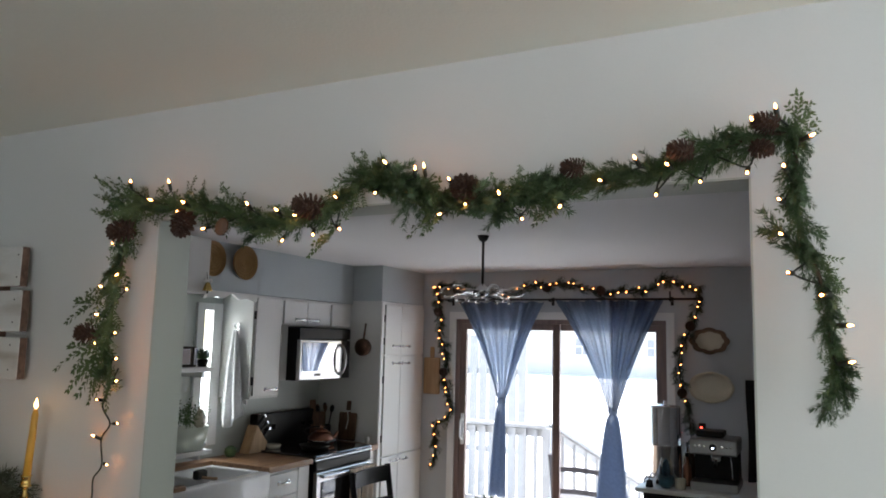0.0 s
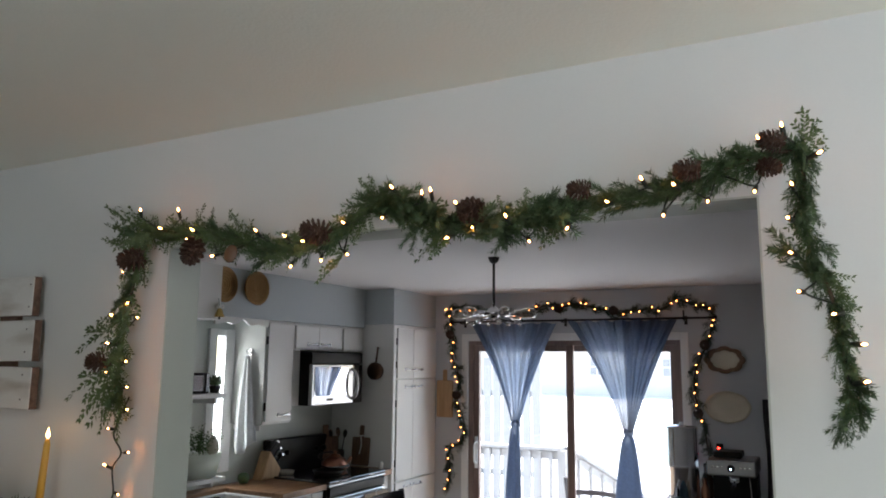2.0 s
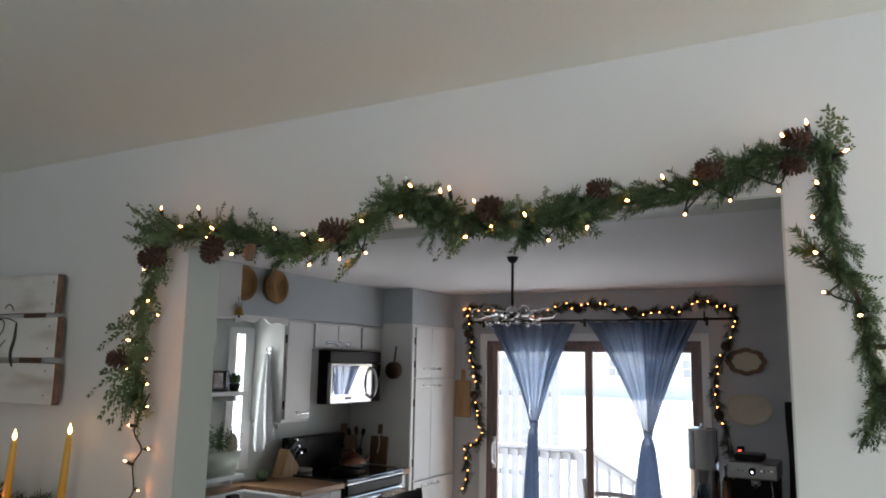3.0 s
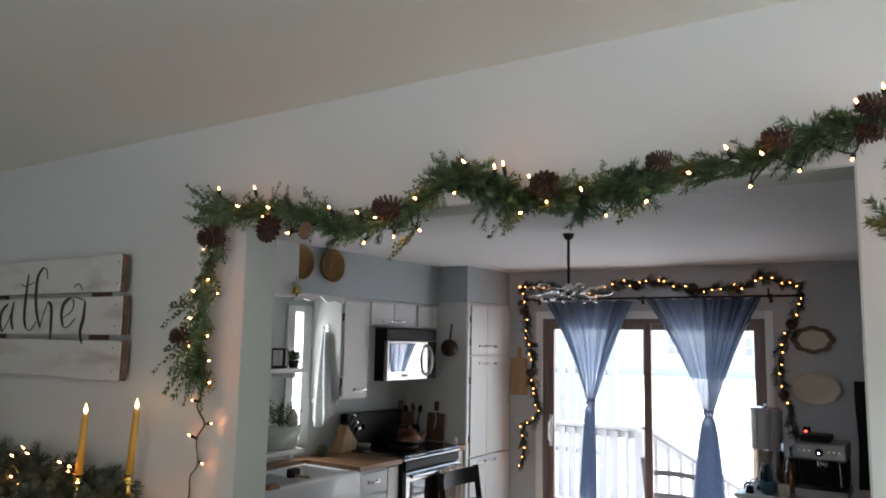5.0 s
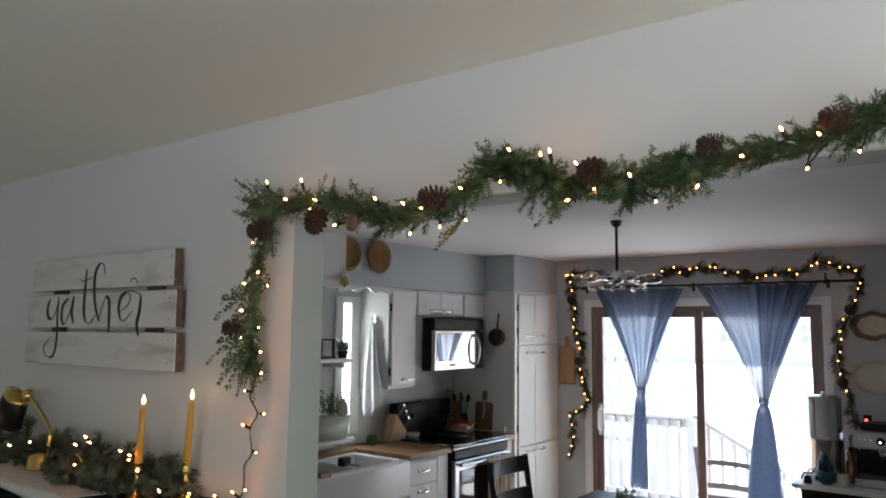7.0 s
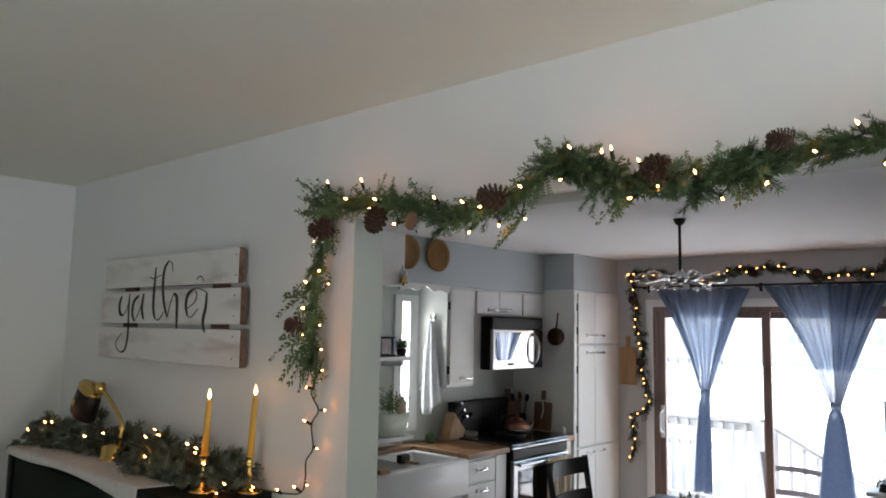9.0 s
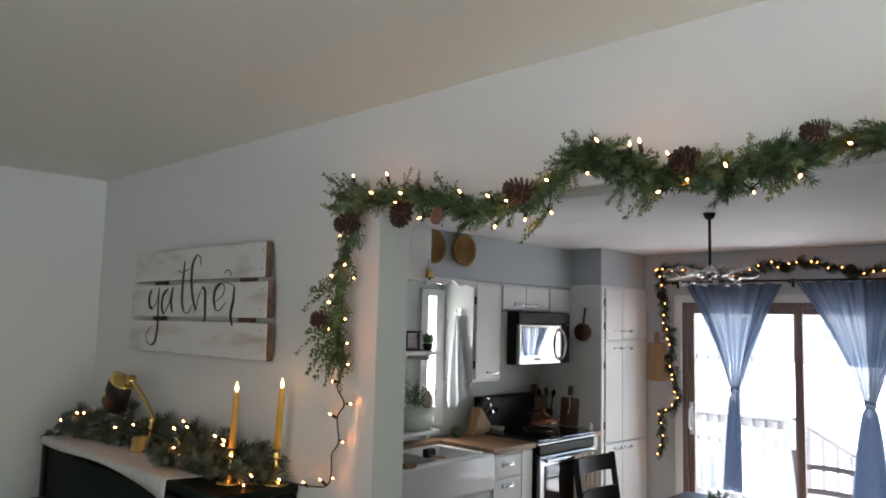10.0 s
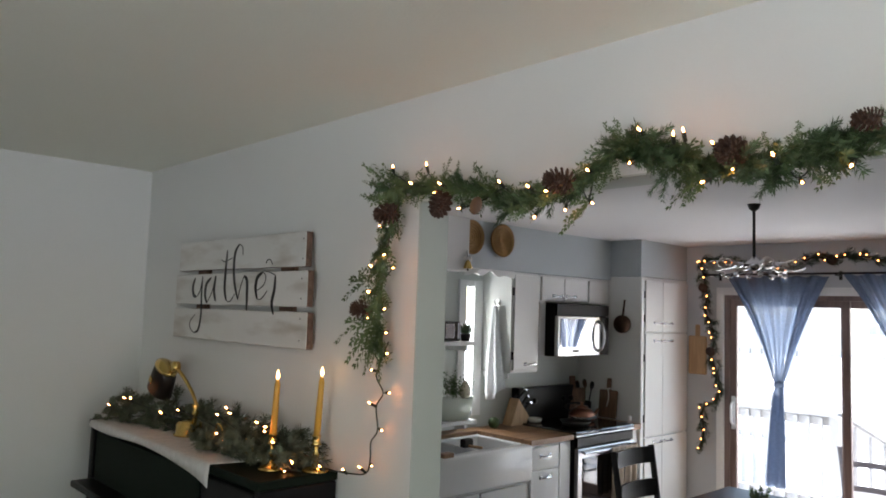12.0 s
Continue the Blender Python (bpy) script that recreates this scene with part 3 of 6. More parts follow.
sinkbase = thing("base_cabinet", (-3.6, 4.1, 0), "white base cabinet under the farmhouse sink", "cabinet")
part("body", box(KX + 0.002, PX - 0.02, D + T + 0.3, 4.72, 0, 0.63, 0.003), M_CAB, sinkbase)
for y0, y1 in ((3.76, 4.23), (4.24, 4.705)):
    d = slab_door(sinkbase, PX - 0.02, y0, y1, 0.1, 0.62)
corner = thing("base_cabinet", (-3.6, 3.1, 0), "white base cabinet at the near end of the counter", "cabinet")
part("body", box(KX + 0.002, PX - 0.02, D + T + 0.3, 3.72, 0.632, 0.868, 0.003), M_CAB, corner)

bm = box(KX + 0.002, PX + 0.015, 4.722, 5.215, 0.87, 0.91, 0.004)
box(KX + 0.002, -3.80, 3.74, 4.722, 0.87, 0.91, 0.004, bm=bm)
box(KX + 0.002, PX + 0.015, D + T + 0.3, 3.74, 0.87, 0.91, 0.004, bm=bm)
solo("worktop", bm, M_BUTCHER, "brown butcher-block worktop along the kitchen wall", "worktop")
solo("filler_worktop", box(KX + 0.002, PX + 0.015, 6.005, 6.128, 0.87, 0.915, 0.004), M_BUTCHER, "narrow butcher-block strip beside the stove", "worktop")
solo("filler_cabinet", box(KX + 0.002, PX - 0.02, 6.01, 6.128, 0, 0.868, 0.003), M_CAB, "narrow white filler cabinet beside the stove", "cabinet")

sink = thing("farmhouse_sink", (-3.55, 4.23, 0.64), "white fireclay apron-front sink set in the worktop", "sink")
bm = box(PX - 0.06, PX + 0.035, 3.742, 4.718, 0.64, 0.885, 0.02, seg=3)
part("apron", bm, M_CERAMIC, sink, "", True)
bm = box(-3.80, -3.76, 3.745, 4.715, 0.64, 0.885, 0.012)
box(-3.76, PX - 0.06, 3.745, 3.79, 0.64, 0.885, 0.012, bm=bm)
box(-3.76, PX - 0.06, 4.67, 4.715, 0.64, 0.885, 0.012, bm=bm)
box(-3.76, PX - 0.06, 4.30, 4.33, 0.64, 0.87, 0.01, bm=bm)
box(-3.76, PX - 0.06, 3.79, 4.67, 0.64, 0.66, bm=bm)
part("basin", bm, M_CERAMIC, sink)
br = thing("dish_brush", (-3.5, 4.36, 0.88), "dark dish brush lying on the sink divider", "brush")
part("head", box(-3.54, -3.49, 4.27, 4.36, 0.871, 0.93, 0.012), M_IRON, br)
part("handle", tube([(-3.49, 4.31, 0.885), (-3.40, 4.35, 0.882)], 0.009), M_BOARD, br, "wooden handle")
solo("sponge_rest", box(PX - 0.02, PX + 0.04, 3.86, 3.95, 0.886, 0.915, 0.006), M_BUTCHER, "small wooden block on the sink edge", "sink caddy")

# ---- stove ----
stove = thing("stove", (-3.6, 5.61, 0), "black and steel electric range with a towel on its door", "stove")
part("body", box(KX + 0.01, PX - 0.0, 5.22, 6.0, 0.02, 0.90, 0.006), M_BLACK, stove)
part("cooktop", box(KX + 0.08, PX + 0.03, 5.218, 6.002, 0.90, 0.925, 0.008), M_DARKGLASS, stove, "black glass cooktop")
part("backguard", box(KX + 0.012, KX + 0.09, 5.222, 5.998, 0.90, 1.19, 0.01), M_BLACK, stove, "black control backguard")
for y in (5.32, 5.42, 5.80, 5.90):
    part("knob", lathe((KX + 0.088, y, 1.08), [(0.022, 0), (0.022, 0.018), (0.016, 0.026)], 14, (1, 0, 0)), M_BLACK, stove, "", True)
od = part("oven_door", box(PX, PX + 0.035, 5.235, 5.985, 0.22, 0.80, 0.008), M_STEEL, stove, "steel oven door")
part("window", box(PX + 0.033, PX + 0.039, 5.29, 5.93, 0.28, 0.73, 0.004), M_DARKGLASS, od, "dark oven window")
part("fascia", box(PX, PX + 0.03, 5.235, 5.985, 0.81, 0.878, 0.005), M_BLACK, stove)
part("trim_strip", box(PX + 0.001, PX + 0.034, 5.222, 5.998, 0.887, 0.898, 0.003), M_STEEL, stove, "steel trim strip")
bm = tube([(PX + 0.075, 5.26, 0.775), (PX + 0.075, 5.96, 0.775)], 0.012, 10)
for y in (5.29, 5.93):
    box(PX + 0.03, PX + 0.075, y - 0.012, y + 0.012, 0.765, 0.785, bm=bm)
part("handle", bm, M_STEEL, od, "steel bar handle")


def hung_cloth(x, y0, y1, ztop, zlow, waves, thick=0.006, amp=0.012, seed=1):
    rows = []
    for j in range(19):
        v = j / 18
        row = []
        for i in range(25):
            u = i / 24
            wob = amp * (0.35 + v) * math.sin(u * math.pi * 2 * waves + seed + 1.2 * v)
            row.append((x + wob, y0 + (y1 - y0) * (u + 0.02 * math.sin(7 * v + seed)), ztop + (zlow - ztop) * v - 0.015 * math.sin(u * 3 + seed) * v))
        rows.append(row)
    return sheet(rows, None, thick)


solo("oven_towel", hung_cloth(PX + 0.095, 5.58, 5.76, 0.79, 0.42, 2.5), M_LINEN, "beige linen towel hung over the oven handle", "towel", smooth=True)
solo("oven_towel", hung_cloth(PX + 0.098, 5.77, 5.93, 0.79, 0.46, 2.0, seed=3), M_LINEN, "second beige linen towel hung over the oven handle", "towel", smooth=True)

kettle = thing("kettle", (-3.62, 5.77, 0.925), "aged copper tea kettle standing on the black cooktop", "kettle")
KC = (-3.62, 5.77, 0.926)
part("body", lathe(KC, [(0.09, 0), (0.108, 0.014), (0.112, 0.03), (0.106, 0.058), (0.084, 0.088), (0.05, 0.106)], 28), M_COPPER, kettle, "", True)
part("band", lathe(KC, [(0.1125, 0.026), (0.1145, 0.029), (0.1145, 0.034), (0.1115, 0.037)], 28), M_CHROME, kettle, "bright metal band", True)
part("lid", lathe(KC, [(0.053, 0.104), (0.046, 0.116), (0.012, 0.124), (0.010, 0.132), (0.016, 0.142), (0.005, 0.152)], 20), M_COPPER, kettle, "", True)
part("spout", tube(spline([(-3.58, 5.85, 0.965), (-3.565, 5.885, 0.985), (-3.555, 5.905, 1.02)], 5), [0.02, 0.019, 0.018, 0.017, 0.016, 0.015, 0.014, 0.013, 0.012, 0.011, 0.010]), M_COPPER, kettle, "", True)
part("handle", tube(spline([(-3.67, 5.68, 1.005), (-3.70, 5.655, 1.03), (-3.71, 5.70, 1.055), (-3.67, 5.77, 1.062), (-3.63, 5.83, 1.05), (-3.60, 5.85, 1.01)], 6), 0.007), M_IRON, kettle, "black handle", True)
skillet = thing("skillet", (-3.5, 5.5, 0.925), "black iron skillet on the cooktop", "pan")
part("bowl", lathe((-3.50, 5.52, 0.926), [(0.10, 0), (0.125, 0.035), (0.12, 0.036), (0.098, 0.008)], 28), M_IRON, skillet, "", True)
part("handle", tube([(-3.50, 5.64, 0.955), (-3.50, 5.80, 0.965)], 0.011), M_IRON, skillet)
solo("spoon_rest", lathe((-3.78, 5.36, 0.926), [(0.05, 0), (0.06, 0.03), (0.055, 0.03), (0.045, 0.006)], 20), M_CREAM, "small cream dish on the back of the cooktop", "dish", smooth=True)

blk = thing("knife_block", (-3.83, 5.18, 0.91), "pale slanted wooden knife block with black-handled knives on the worktop", "knife block")
bm = bmesh.new()
outline = ((5.08, 0.911), (5.265, 0.911), (5.295, 0.975), (5.165, 1.12))
ends = [[bm.verts.new((x, y, z)) for y, z in outline] for x in (-3.885, -3.785)]
bm.faces.new(ends[0])
bm.faces.new(ends[1][::-1])
for k in range(4):
    bm.faces.new((ends[0][k], ends[0][(k + 1) % 4], ends[1][(k + 1) % 4], ends[1][k]))
bmesh.ops.recalc_face_normals(bm, faces=bm.faces)
bmesh.ops.bevel(bm, geom=list(bm.edges), offset=0.005, segments=2, affect="EDGES")
part("block", bm, M_BOARD, blk)
for i in range(6):
    u = 0.25 + 0.30 * (i // 2)
    foot = Vector((-3.861 + 0.05 * (i % 2), 5.295 - 0.13 * u, 0.975 + 0.145 * u))
    m_ = Matrix.Translation(foot) @ pose(0, 0, 0, -48, 0, 0)
    bm = box(-0.009, 0.009, -0.012, 0.012, -0.004, 0.10 + 0.012 * (i // 2), 0.004)
    bmesh.ops.transform(bm, matrix=m_, verts=bm.verts)
    kn = part("knife_handle", bm, M_BLACK, blk, "black knife handle")
    bm = box(-0.0095, 0.0095, -0.0125, 0.0125, 0.088 + 0.012 * (i // 2), 0.106 + 0.012 * (i // 2), 0.003)
    bmesh.ops.transform(bm, matrix=m_, verts=bm.verts)
    part("end_cap", bm, M_CHROME, kn, "bright metal end cap")


def paddle(name, label, m, w, h, th, material, ribbon=False):
    """A cutting board with a handle, upright in its own plane."""
    t = thing(name, m.translation, label, "cutting board")
    bm = box(-w / 2, w / 2, -th / 2, th / 2, 0, h, 0.012)
    box(-w * 0.13, w * 0.13, -th / 2 * 0.98, th / 2 * 0.98, h - 0.01, h + 0.10, 0.01, bm=bm)
    bmesh.ops.transform(bm, matrix=m, verts=bm.verts)
    part("board", bm, material, t)
    if ribbon:
        bm = tube([m @ Vector(p) for p in spline([(-w * 0.15, -th * 0.7, h + 0.015), (0, -th * 0.9, h + 0.01), (w * 0.15, -th * 0.7, h + 0.015)], 4)], 0.006)
        tube([m @ Vector(p) for p in spline([(0, -th * 0.8, h + 0.01), (0.015, -th, h - 0.06), (0.0, -th, h - 0.14)], 5)], 0.005, bm=bm)
        part("ribbon", bm, M_RUNNER, t, "tied white ribbon")
    return t


paddle("cutting_board", "walnut cutting board with a tied ribbon leaning beside the stove", pose(-3.587, 6.085, 0.926, -5, 0, 0), 0.18, 0.235, 0.018, M_WALNUT, True)
paddle("cutting_board", "dark walnut cutting board leaning on the stove back", pose(-3.82, 5.93, 0.926, -8, 0, 60), 0.22, 0.24, 0.018, M_WALNUT)
paddle("cutting_board", "pale maple paddle board hung on the kitchen wall", pose(-3.185, B - 0.015, 1.30, 0, 0, 0), 0.17, 0.34, 0.016, M_BOARD)
solo("salt_shaker", lathe((-3.36, 6.07, 0.915), [(0.018, 0), (0.018, 0.05), (0.012, 0.06)], 14), M_CERAMIC, "small white shaker on the wooden strip", "shaker", smooth=True)

pan = thing("copper_pan", (-3.46, 6.12, 1.72), "dark copper saucepan hung on the pantry side", "pan")
part("bowl", lathe((-3.455, 6.128, 1.725), [(0.068, 0.004), (0.075, 0.02), (0.075, 0.055), (0.06, 0.07), (0.0, 0.072)], 28, (0, -1, 0)), M_BRONZE, pan, "", True)
part("handle", tube(spline([(-3.455, 6.10, 1.795), (-3.45, 6.105, 1.86), (-3.447, 6.115, 1.93)], 5), [0.009] * 5 + [0.008] * 5 + [0.011]), M_BRONZE, pan, "", True)

# ---- curtains ----


def tied_curtain(name, label, x0, x1, ztop, knot, low, folds, seed, double):
    """A sheer panel gathered on the rod, knotted in the middle and falling below the knot. low: (left, right, z)."""
    rnd = random.Random(seed)
    ph = [rnd.uniform(0, 6.28) for _ in range(5)]
    kx, kz = knot
    y = B - 0.10
    t = thing(name, (kx, y, low[2]), label, "curtain")

    def fold(u, amp, v):
        s = math.sin(2 * math.pi * folds * u + ph[0] + 0.8 * math.sin(3 * u + ph[1]))
        s += 0.5 * math.sin(2 * math.pi * folds * 2.7 * u + ph[2] + v)
        return amp * s

    rows = []
    for j in range(41):
        v = j / 40
        z = ztop + (kz - ztop) * v
        sag = v ** 0.93
        left, right = x0 + (kx - 0.032 - x0) * sag, x1 + (kx + 0.032 - x1) * sag
        left += 0.03 * math.sin(math.pi * v)
        right -= 0.02 * math.sin(math.pi * v)
        row = []
        for i in range(121):
            u = i / 120
            w = u + 0.010 * math.sin(2 * math.pi * folds * u + ph[3]) * (1 - v)
            amp = 0.030 * (1 - 0.5 * v)
            row.append((left + (right - left) * w, y + fold(u, amp, v), z + (0.006 * math.sin(40 * u + ph[4]) if j == 0 else 0)))
        rows.append(row)
    bm = sheet(rows)
    # turned-back stretches where the fabric lies two deep
    for u0, u1 in double:
        sheet([[(p[0], p[1] - 0.012, p[2]) for p in row[int(u0 * 120): int(u1 * 120) + 1]] for row in rows], bm)
    part("upper_panel", bm, M_CURTAIN, t, "", True)
    rows = []
    for j in range(25):
        v = j / 24
        z = kz - 0.02 + (low[2] - kz + 0.02) * v
        e = v ** 0.55
        left, right = kx - 0.03 + (low[0] - kx + 0.03) * e, kx + 0.03 + (low[1] - kx - 0.03) * e
        ring_ = []
        for i in range(81):
            a = 2 * math.pi * i / 80
            w = 1 + 0.12 * math.sin(7 * a + ph[2] + v)
            ring_.append(((left + right) / 2 + (right - left) / 2 * math.cos(a), y + 0.030 * math.sin(a) * w + 0.006 * math.sin(5 * a + ph[3]), z))
        rows.append(ring_)
    bm = sheet(rows)
    sheet([[(kx + (p[0] - kx) * 0.9, y + (p[1] - y) * 0.6, p[2]) for p in row[:41]] for row in rows], bm)
    part("lower_panel", bm, M_CURTAIN, t, "", True)
    bm = bmesh.new()
    sheet([[(kx + w * math.cos(s), y + w * math.sin(s), kz + dz + 0.008 * math.sin(2 * s + ph[1])) for s in (2 * math.pi * q / 24 for q in range(25))] for dz, w in ((0.024, 0.034), (0.012, 0.041), (-0.008, 0.042), (-0.026, 0.034))], bm)
    part("knot", bm, M_CURTAIN, t, "", True)
    return t


tied_curtain("curtain", "sheer blue-grey curtain tied in a knot at the sliding door", -2.88, -2.06, 2.155, (-2.44, 1.285), (-2.55, -2.385, 0.47), 4, 3, ((0.0, 0.16), (0.8, 1.0)))
tied_curtain("curtain", "sheer blue-grey curtain knotted lower over the door's fixed panel", -1.95, -1.03, 2.165, (-1.45, 1.255), (-1.61, -1.315, 0.30), 7, 8, ((0.0, 0.08), (0.52, 1.0)))
rod = thing("curtain_rod", (-1.9, B - 0.1, 2.177), "dark iron curtain rod with ball ends above the door", "curtain rod")
part("bar", tube([(-3.06, B - 0.10, 2.177), (-0.76, B - 0.10, 2.177)], 0.009, 10), M_IRON, rod, "", True)
for x in (-3.075, -0.745):
    part("finial", lathe((x, B - 0.10, 2.157), [(0.006, 0), (0.02, 0.01), (0.022, 0.02), (0.02, 0.03), (0.006, 0.04)], 14), M_IRON, rod, "", True)
for x in (-2.98, -2.0, -0.98):
    bm = box(x - 0.006, x + 0.006, B - 0.11, B, 2.158, 2.168)
    box(x - 0.012, x + 0.012, B - 0.006, B - 0.001, 2.13, 2.20, bm=bm)
    box(x - 0.006, x + 0.006, B - 0.11, B - 0.095, 2.158, 2.24 if x == -0.98 else 2.178, bm=bm)
    part("bracket", bm, M_IRON, rod)

# ---- greenery ----


def blades(segs, material, name):
    """One mesh of thin pointed leaves: (root, tip, half width, side)."""
    verts, faces = [], []
    for a, b, w, s in segs:
        k = len(verts)
        mid = a.lerp(b, 0.5)
        verts += [a, mid + s * w, b, mid - s * w]
        faces.append((k, k + 1, k + 2, k + 3))
    me = bpy.data.meshes.new(name)
    me.from_pydata([tuple(v) for v in verts], [], faces)
    me.materials.append(material)
    return me


def fir_sprig(seed, length, material, n=115, needle=0.020):
    """A fir tip along +x: needles all round a short twig, a few side twigs."""
    r = random.Random(seed)
    segs = []
    twigs = [(Vector((0, 0, 0)), Vector((1, 0, 0.1 * r.uniform(-1, 1))).normalized(), length)]
    for _ in range(3):
        s = r.choice((-1, 1))
        twigs.append((Vector((length * r.uniform(0.15, 0.5), 0, 0)), Vector((0.8, 0.5 * s, r.uniform(-0.4, 0.4))).normalized(), length * r.uniform(0.4, 0.6)))
    for o, d, ln in twigs:
        side = d.orthogonal().normalized()
        up = d.cross(side)
        segs.append((o, o + d * ln, 0.0016, side))
        segs.append((o, o + d * ln, 0.0016, up))
        for i in range(int(n * ln / length)):
            u = (i + r.random()) / (n * ln / length)
            a = r.uniform(0, 6.283)
            out = side * math.cos(a) + up * math.sin(a)
            v = (d * r.uniform(0.5, 1.1) + out).normalized()
            root = o + d * ln * u
            segs.append((root, root + v * needle * r.uniform(0.7, 1.15), 0.0015, d.cross(v).normalized()))
    return blades(segs, material, "fir_tip")


def cedar_sprig(seed, length, material):
    """A flat cedar spray along +x: alternate branchlets set with small pointed leaves."""
    r = random.Random(seed)
    segs = []
    nrm = Vector((0, 0, 1))

    def leafy(o, d, ln, step):
        k = int(ln / step)
        side = nrm.cross(d).normalized()
        segs.append((o, o + d * ln, 0.0013, side))
        for i in range(k):
            u = (i + 0.5) / k
            for s in (-1, 1):
                v = (d * 0.8 + side * s * 0.75 + nrm * r.uniform(-0.35, 0.35)).normalized()
                root = o + d * ln * u
                segs.append((root, root + v * 0.0135 * r.uniform(0.75, 1.2), 0.0032, nrm))

    d0 = Vector((1, 0, 0))
    leafy(Vector(), d0, length, 0.008)
    m = int(length / 0.016)
    for i in range(m):
        u = (i + 0.6) / m
        s = 1 if i % 2 else -1
        d = (d0 * 0.75 + Vector((0, 1, 0)) * s * 0.7 + nrm * r.uniform(-0.25, 0.25)).normalized()
        leafy(d0 * length * u, d, length * (0.42 - 0.3 * u) * r.uniform(0.8, 1.2), 0.009)
    # leaves turn a little about the spray so that none is quite flat
    return blades([(a, b, w, (Vector((0, 0, 1)).cross((b - a).normalized()) + Vector((r.uniform(-0.5, 0.5), r.uniform(-0.5, 0.5), r.uniform(-0.6, 0.6)))).normalized()) for a, b, w, s in segs], material, "cedar_spray")


def leaf_spray(seed, length, material):
    """A slim hanging spray along +x: alternate small oval leaves on a stem that forks."""
    r = random.Random(seed)
    segs = []
    nrm = Vector((0, 0, 1))

    def twig(o, d, ln):
        side = nrm.cross(d).normalized()
        segs.append((o, o + d * ln, 0.0011, side))
        k = int(ln / 0.0085)
        for i in range(k):
            s = 1 if i % 2 else -1
            root = o + d * ln * (i + 0.7) / k
            v = (d * 0.95 + side * s * r.uniform(0.5, 0.8) + nrm * r.uniform(-0.3, 0.3)).normalized()
            turn = (nrm.cross(v) + nrm * r.uniform(-0.5, 0.5)).normalized()
            segs.append((root, root + v * r.uniform(0.015, 0.023), 0.005, turn))
        segs.append((o + d * ln, o + d * (ln + 0.018), 0.004, side))

    d0 = Vector((1, 0, 0))
    twig(Vector(), d0, length)
    for i in range(3):
        s = 1 if i % 2 else -1
        d = (d0 + Vector((0, s * r.uniform(0.35, 0.6), r.uniform(-0.3, 0.3)))).normalized()
        twig(d0 * length * (0.08 + 0.17 * i), d, length * r.uniform(0.3, 0.5))
    return blades(segs, material, "leaf_spray")


SPRAY = [leaf_spray(91 + i, 0.13 + 0.02 * i, M_CEDAR) for i in range(4)]
FIR = [fir_sprig(11 + i, 0.085 + 0.012 * (i % 3), M_FIR) for i in range(6)]
CEDAR = [cedar_sprig(31 + i, 0.10 + 0.02 * (i % 3), M_CEDAR) for i in range(5)]
FLOCK = [fir_sprig(51 + i, 0.085 + 0.01 * (i % 3), M_FLOCK, 70, 0.026) for i in range(4)]
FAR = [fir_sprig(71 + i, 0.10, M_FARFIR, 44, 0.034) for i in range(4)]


def cone_mesh():
    """A pine cone along +z: overlapping woody scales set in a spiral round a core."""
    bm = lathe((0, 0, 0), [(0.006, 0), (0.014, 0.012), (0.015, 0.03), (0.009, 0.055), (0.003, 0.066)], 10)
    for i in range(70):
        u = i / 70
        a, z = i * 2.39996, 0.004 + 0.058 * u
        r = 0.029 * math.sin(math.pi * (0.2 + 0.72 * u)) ** 0.7
        tilt = -0.2 + 1.25 * u
        out = Vector((math.cos(a), math.sin(a), 0))
        side = Vector((-math.sin(a), math.cos(a), 0))
        up = Vector((0, 0, 1))
        d = (out * math.cos(tilt) + up * math.sin(tilt)).normalized()
        nrm = side.cross(d)
        w = 0.0062 * (1 - 0.35 * u)
        root, tip = out * 0.008 + up * z, out * 0.004 + up * z + d * r
        pts = [root - side * w * 0.4, root + side * w * 0.4, tip + side * w - d * 0.003, tip + d * 0.002, tip - side * w - d * 0.003]
        lo = [bm.verts.new(p) for p in pts]
        hi = [bm.verts.new(p + nrm * (0.0012 if k < 2 else 0.0032)) for k, p in enumerate(pts)]
        bm.faces.new(lo[::-1])
        bm.faces.new(hi)
        for k in range(5):
            bm.faces.new((lo[k], lo[(k + 1) % 5], hi[(k + 1) % 5], hi[k]))
    me = bpy.data.meshes.new("pine_cone")
    bmesh.ops.recalc_face_normals(bm, faces=bm.faces)
    bm.to_mesh(me)
    bm.free()
    me.materials.append(M_CONE)
    return me


CONE = cone_mesh()


def put(name, me, parent, m):
    """A part on shared mesh data at the pose m of the place."""
    ob = new(name, me)
    ob.parent = parent
    ob.matrix_basis = Matrix.Translation(-BASE[parent.name]) @ m
    BASE[ob.name] = BASE[parent.name]
    return ob


def aim(at, d, spin, size=1.0):
    """A pose at a point whose x axis looks along d."""
    q = Vector((1, 0, 0)).rotation_difference(Vector(d).normalized())
    return Matrix.Translation(at) @ q.to_matrix().to_4x4() @ pose(0, 0, 0, spin, 0, 0) @ Matrix.Scale(size, 4)


def along(path, gap):
    """Points at an even gap on a path, with the way that it runs there."""
    pts = spline(path, 10)
    out, left = [], 0.0
    for a, b in zip(pts, pts[1:]):
        ln = (b - a).length
        while left < ln:
            out.append((a.lerp(b, left / ln), (b - a).normalized()))
            left += gap
        left -= ln
    return out


